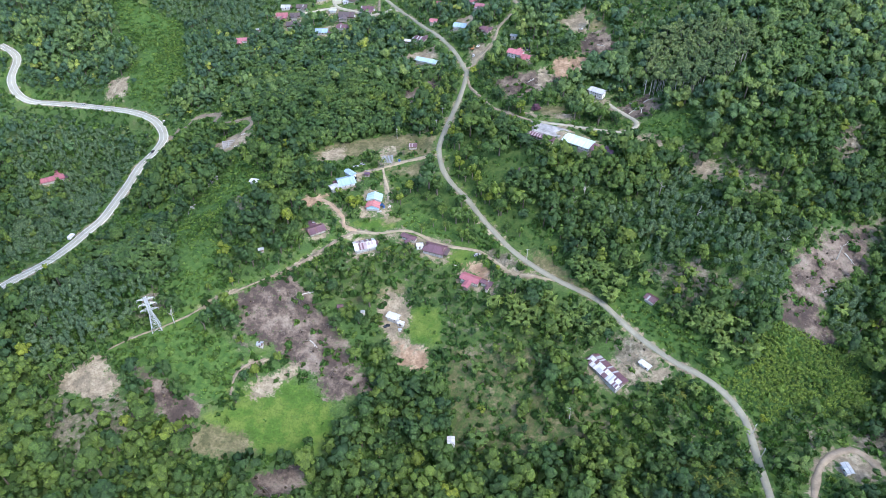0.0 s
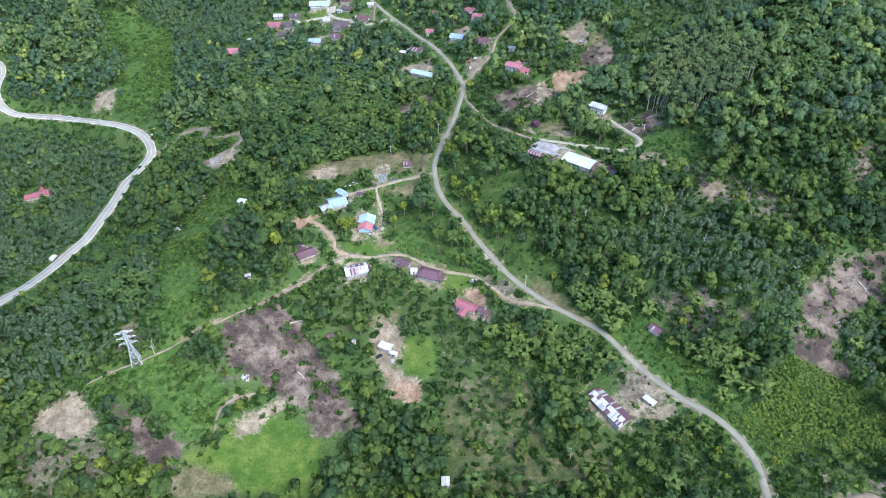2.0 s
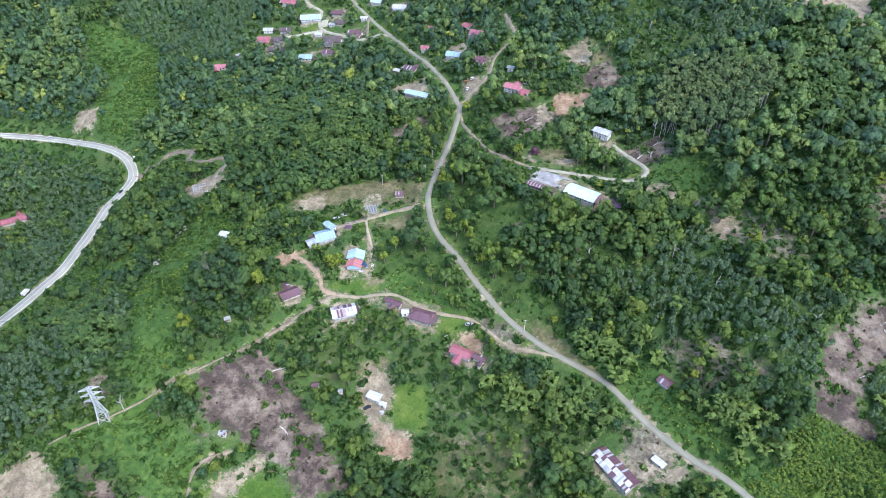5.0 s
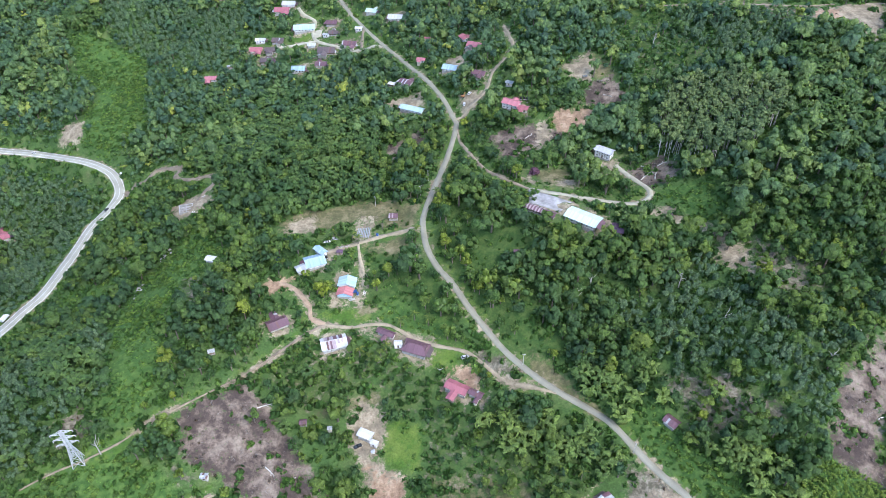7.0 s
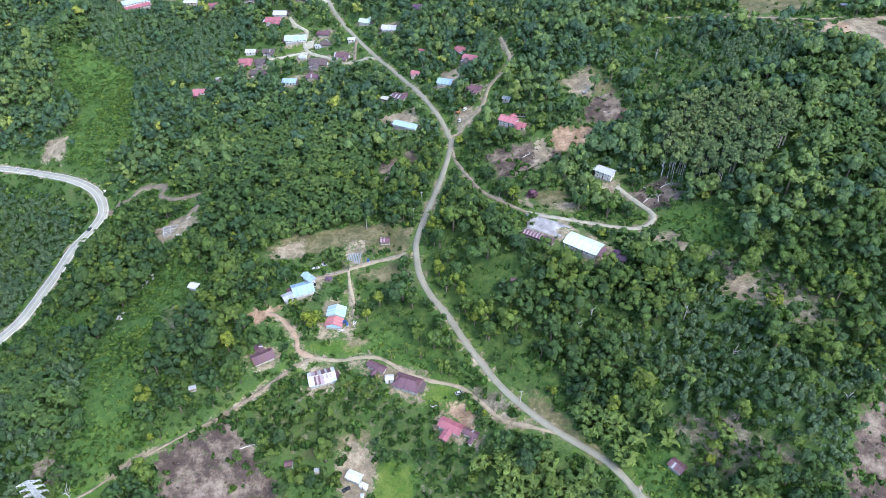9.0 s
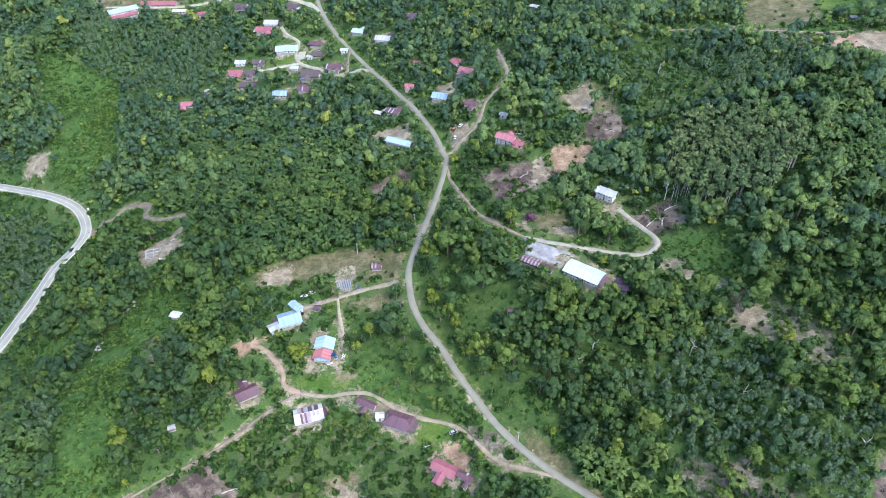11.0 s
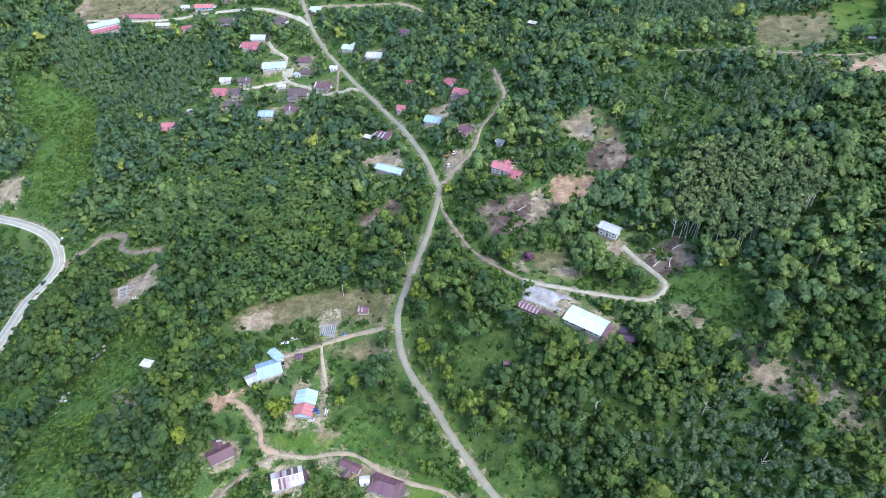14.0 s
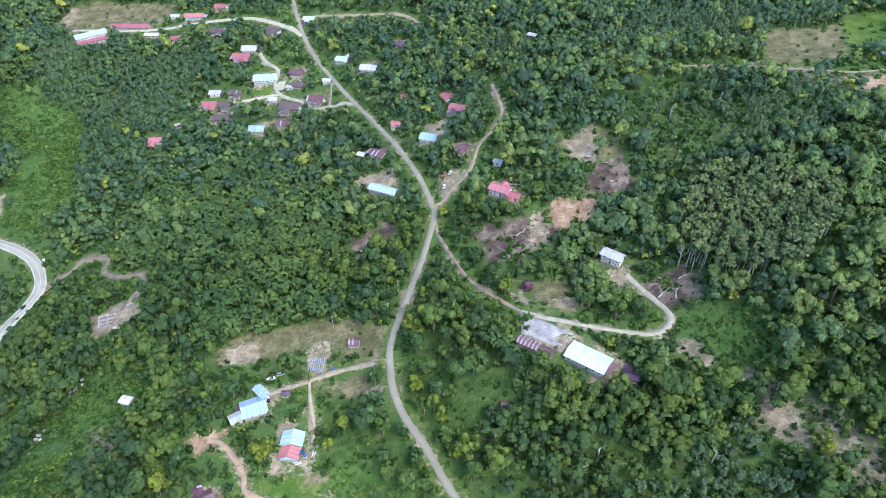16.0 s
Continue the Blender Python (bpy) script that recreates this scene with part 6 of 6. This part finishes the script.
def bare_tree(x, y, h, seed):
    rng = random.Random(seed)
    top = tagged(new("bare_tree"), "leafless pale dead tree", "tree", "dead trees")
    top.matrix_basis = pose(x, y, ground_z(x, y), 0, 0, rng.uniform(0, 360))
    bm = bmesh.new()
    lean = rng.uniform(-0.06, 0.06)
    for k in range(5):
        strut(bm, (lean * h * k / 5, 0, h * k / 5 - 0.3), (lean * h * (k + 1) / 5, 0, h * (k + 1) / 5), 0.24 * (1 - k / 6))
    part("trunk", bm, M_PALE_BARK, top)
    for k in range(7):
        bm = bmesh.new()
        z = h * rng.uniform(0.45, 0.98)
        a, l = rng.uniform(0, 6.28), rng.uniform(1.2, 2.8)
        m_ = Vector((lean * z + math.cos(a) * l * 0.6, math.sin(a) * l * 0.6, z + l * 0.5))
        strut(bm, (lean * z, 0, z), m_, 0.08)
        strut(bm, m_, m_ + Vector((math.cos(a + 0.5) * l * 0.5, math.sin(a + 0.5) * l * 0.5, l * 0.5)), 0.045)
        part("limb", bm, M_PALE_BARK, top)
    return top


for k, (px, py) in enumerate(((168, 372), (185, 365), (196, 352), (150, 318), (205, 300), (222, 288), (190, 290), (100, 330), (135, 345), (178, 330), (82, 345), (215, 345), (66, 212), (160, 548), (150, 462), (140, 470), (148, 455), (-150, 262), (90, 352), (-203, 420))):
    bare_tree(px, py, 7 + (k * 37 % 50) / 10, 900 + k)

def fallen_trunk(x, y, yaw, length):
    """A felled trunk with a few broken limbs, lying on the ground."""
    rng = random.Random(int(x * 11 + y * 3))
    top = tagged(new("fallen_trunk"), "pale felled tree trunk lying on cleared land", "tree trunk", "felled trunks")
    z1 = ground_z(x + math.cos(radians(yaw)) * length, y + math.sin(radians(yaw)) * length)
    z0 = ground_z(x, y)
    top.matrix_basis = pose(x, y, z0 + 0.3, 0, -math.degrees(math.atan2(z1 - z0, length)), yaw)
    bm = bmesh.new()
    for k in range(4):
        strut(bm, (length * k / 4 - 0.1, 0.15 * math.sin(k), 0), (length * (k + 1) / 4, 0.15 * math.sin(k + 1), 0), 0.26 * (1 - k / 6))
    part("log", bm, M_PALE_BARK, top)
    for k in range(4):
        bm = bmesh.new()
        u, side = length * rng.uniform(0.35, 0.95), rng.choice((-1, 1))
        strut(bm, (u, 0, 0), (u + rng.uniform(0.6, 1.6), side * rng.uniform(0.8, 1.8), rng.uniform(0, 0.5)), 0.07)
        part("limb", bm, M_PALE_BARK, top)
    return top


for px, py, a_, l_ in ((134, 436, 40, 8), (138, 442, -20, 7), (142, 434, 75, 6), (146, 446, 15, 7), (137, 450, -50, 6), (-86, 296, 25, 9), (-78, 268, -35, 6), (-66, 262, 60, 5), (208, 268, 20, 7), (228, 292, -60, 8), (66, 488, 30, 6), (122, 516, -25, 6)):
    fallen_trunk(px, py, a_, l_)

# purple flowering bush
px, py = PURPLE_BUSH[0]
bush = tagged(new("flowering_bush"), "large bush covered in purple blossom", "bush")
bush.matrix_basis = pose(px, py, ground_z(px, py)) @ Matrix.Diagonal((5.4, 5.0, 4.0, 1))
co, fa = broad_template(990, 220, "round", 0.12, 4)
me = bpy.data.meshes.new("crown")
me.from_pydata([tuple(map(float, v)) for v in co - np.array((0, 0, 0.55))], [], [tuple(map(int, f)) for f in fa])
me.materials.append(M_BLOSSOM)
shared("crown", me, bush)


def rock(x, y, size, seed):
    rng = random.Random(seed)
    bm = bmesh.new()
    bmesh.ops.create_icosphere(bm, subdivisions=2, radius=1)
    for v in bm.verts:
        v.co *= rng.uniform(0.8, 1.15)
    me = bpy.data.meshes.new("rock")
    bm.to_mesh(me)
    bm.free()
    me.materials.append(M_CEMENT)
    ob = tagged(new("rock", me), "pale grey boulder in the stream gully", "rock", "stream rocks")
    ob.matrix_basis = pose(x, y, ground_z(x, y) + size * 0.2, 0, 0, rng.uniform(0, 360)) @ Matrix.Diagonal((size * 1.3, size, size * 0.7, 1))
    return ob


for k, (px, py) in enumerate(STREAM):
    for j in range(3):
        rock(px + math.sin(k * 3 + j * 2) * 1.8, py + math.cos(k * 5 + j * 4) * 1.8, 0.5 + 0.3 * ((k + j) % 3), 40 * k + j)


def water_tank(x, y, colour, label):
    top = tagged(new("water_tank"), label, "water tank", "water tanks")
    top.matrix_basis = pose(x, y, ground_z(x, y) + 0.02)
    bm = bmesh.new()
    bmesh.ops.create_cone(bm, cap_ends=True, segments=14, radius1=0.75, radius2=0.72, depth=1.5, matrix=pose(0, 0, 1.05))
    part("tank", bm, colour, top)
    bm = bmesh.new()
    bmesh.ops.create_cone(bm, cap_ends=True, segments=14, radius1=0.7, radius2=0.2, depth=0.25, matrix=pose(0, 0, 1.92))
    part("lid", bm, colour, top)
    bm = bmesh.new()
    box(bm, -0.8, -0.8, -0.4, 0.8, 0.8, 0.3)
    part("stand", bm, M_CEMENT, top)
    return top


for px, py in TANKS:
    water_tank(px, py, M_RUBBER_BLACK, "black plastic water tank on a cement stand")
for px, py in BLUE_TANKS:
    water_tank(px, py, CAR["blue"], "blue plastic water tank beside a house")


def tarp(x, y, yaw, material, label):
    """A sagging sheet on four poles."""
    top = tagged(new("tarp_shelter"), label, "tarp shelter")
    top.matrix_basis = pose(x, y, ground_z(x, y), 0, 0, yaw)
    bm = bmesh.new()
    grid = [[bm.verts.new((-1.6 + i * 0.8, -1.2 + j * 0.8, 1.9 - 0.25 * math.sin(i * 0.785) * math.sin((j + 0.5) * 0.78))) for i in range(5)] for j in range(4)]
    for j in range(3):
        for i in range(4):
            bm.faces.new((grid[j][i], grid[j][i + 1], grid[j + 1][i + 1], grid[j + 1][i]))
    bmesh.ops.solidify(bm, geom=bm.faces[:], thickness=0.04)
    part("sheet", bm, material, top)
    for sx_ in (-1.5, 1.5):
        for sy_ in (-1.1, 1.1):
            bm = bmesh.new()
            strut(bm, (sx_, sy_, -0.4), (sx_, sy_, 1.9), 0.05)
            part("pole", bm, M_TIMBER, top)
    return top


tarp(*TARPS[0], 20, CAR["blue"], "blue tarpaulin shelter beside the house")
tarp(*TARPS[1], 60, CAR["blue"], "blue tarpaulin shelter among shrubs")
tarp(*TARPS[2], 10, M_ROOF["white"], "white sheet shelter on bare earth")
car(*PICKUP[0], 20, "white", "white pickup parked at the end of the farm drive", True, 0.1)
car(*PICKUP[1], 15, "silver", "silver car parked at the end of the farm drive", False, 0.1)
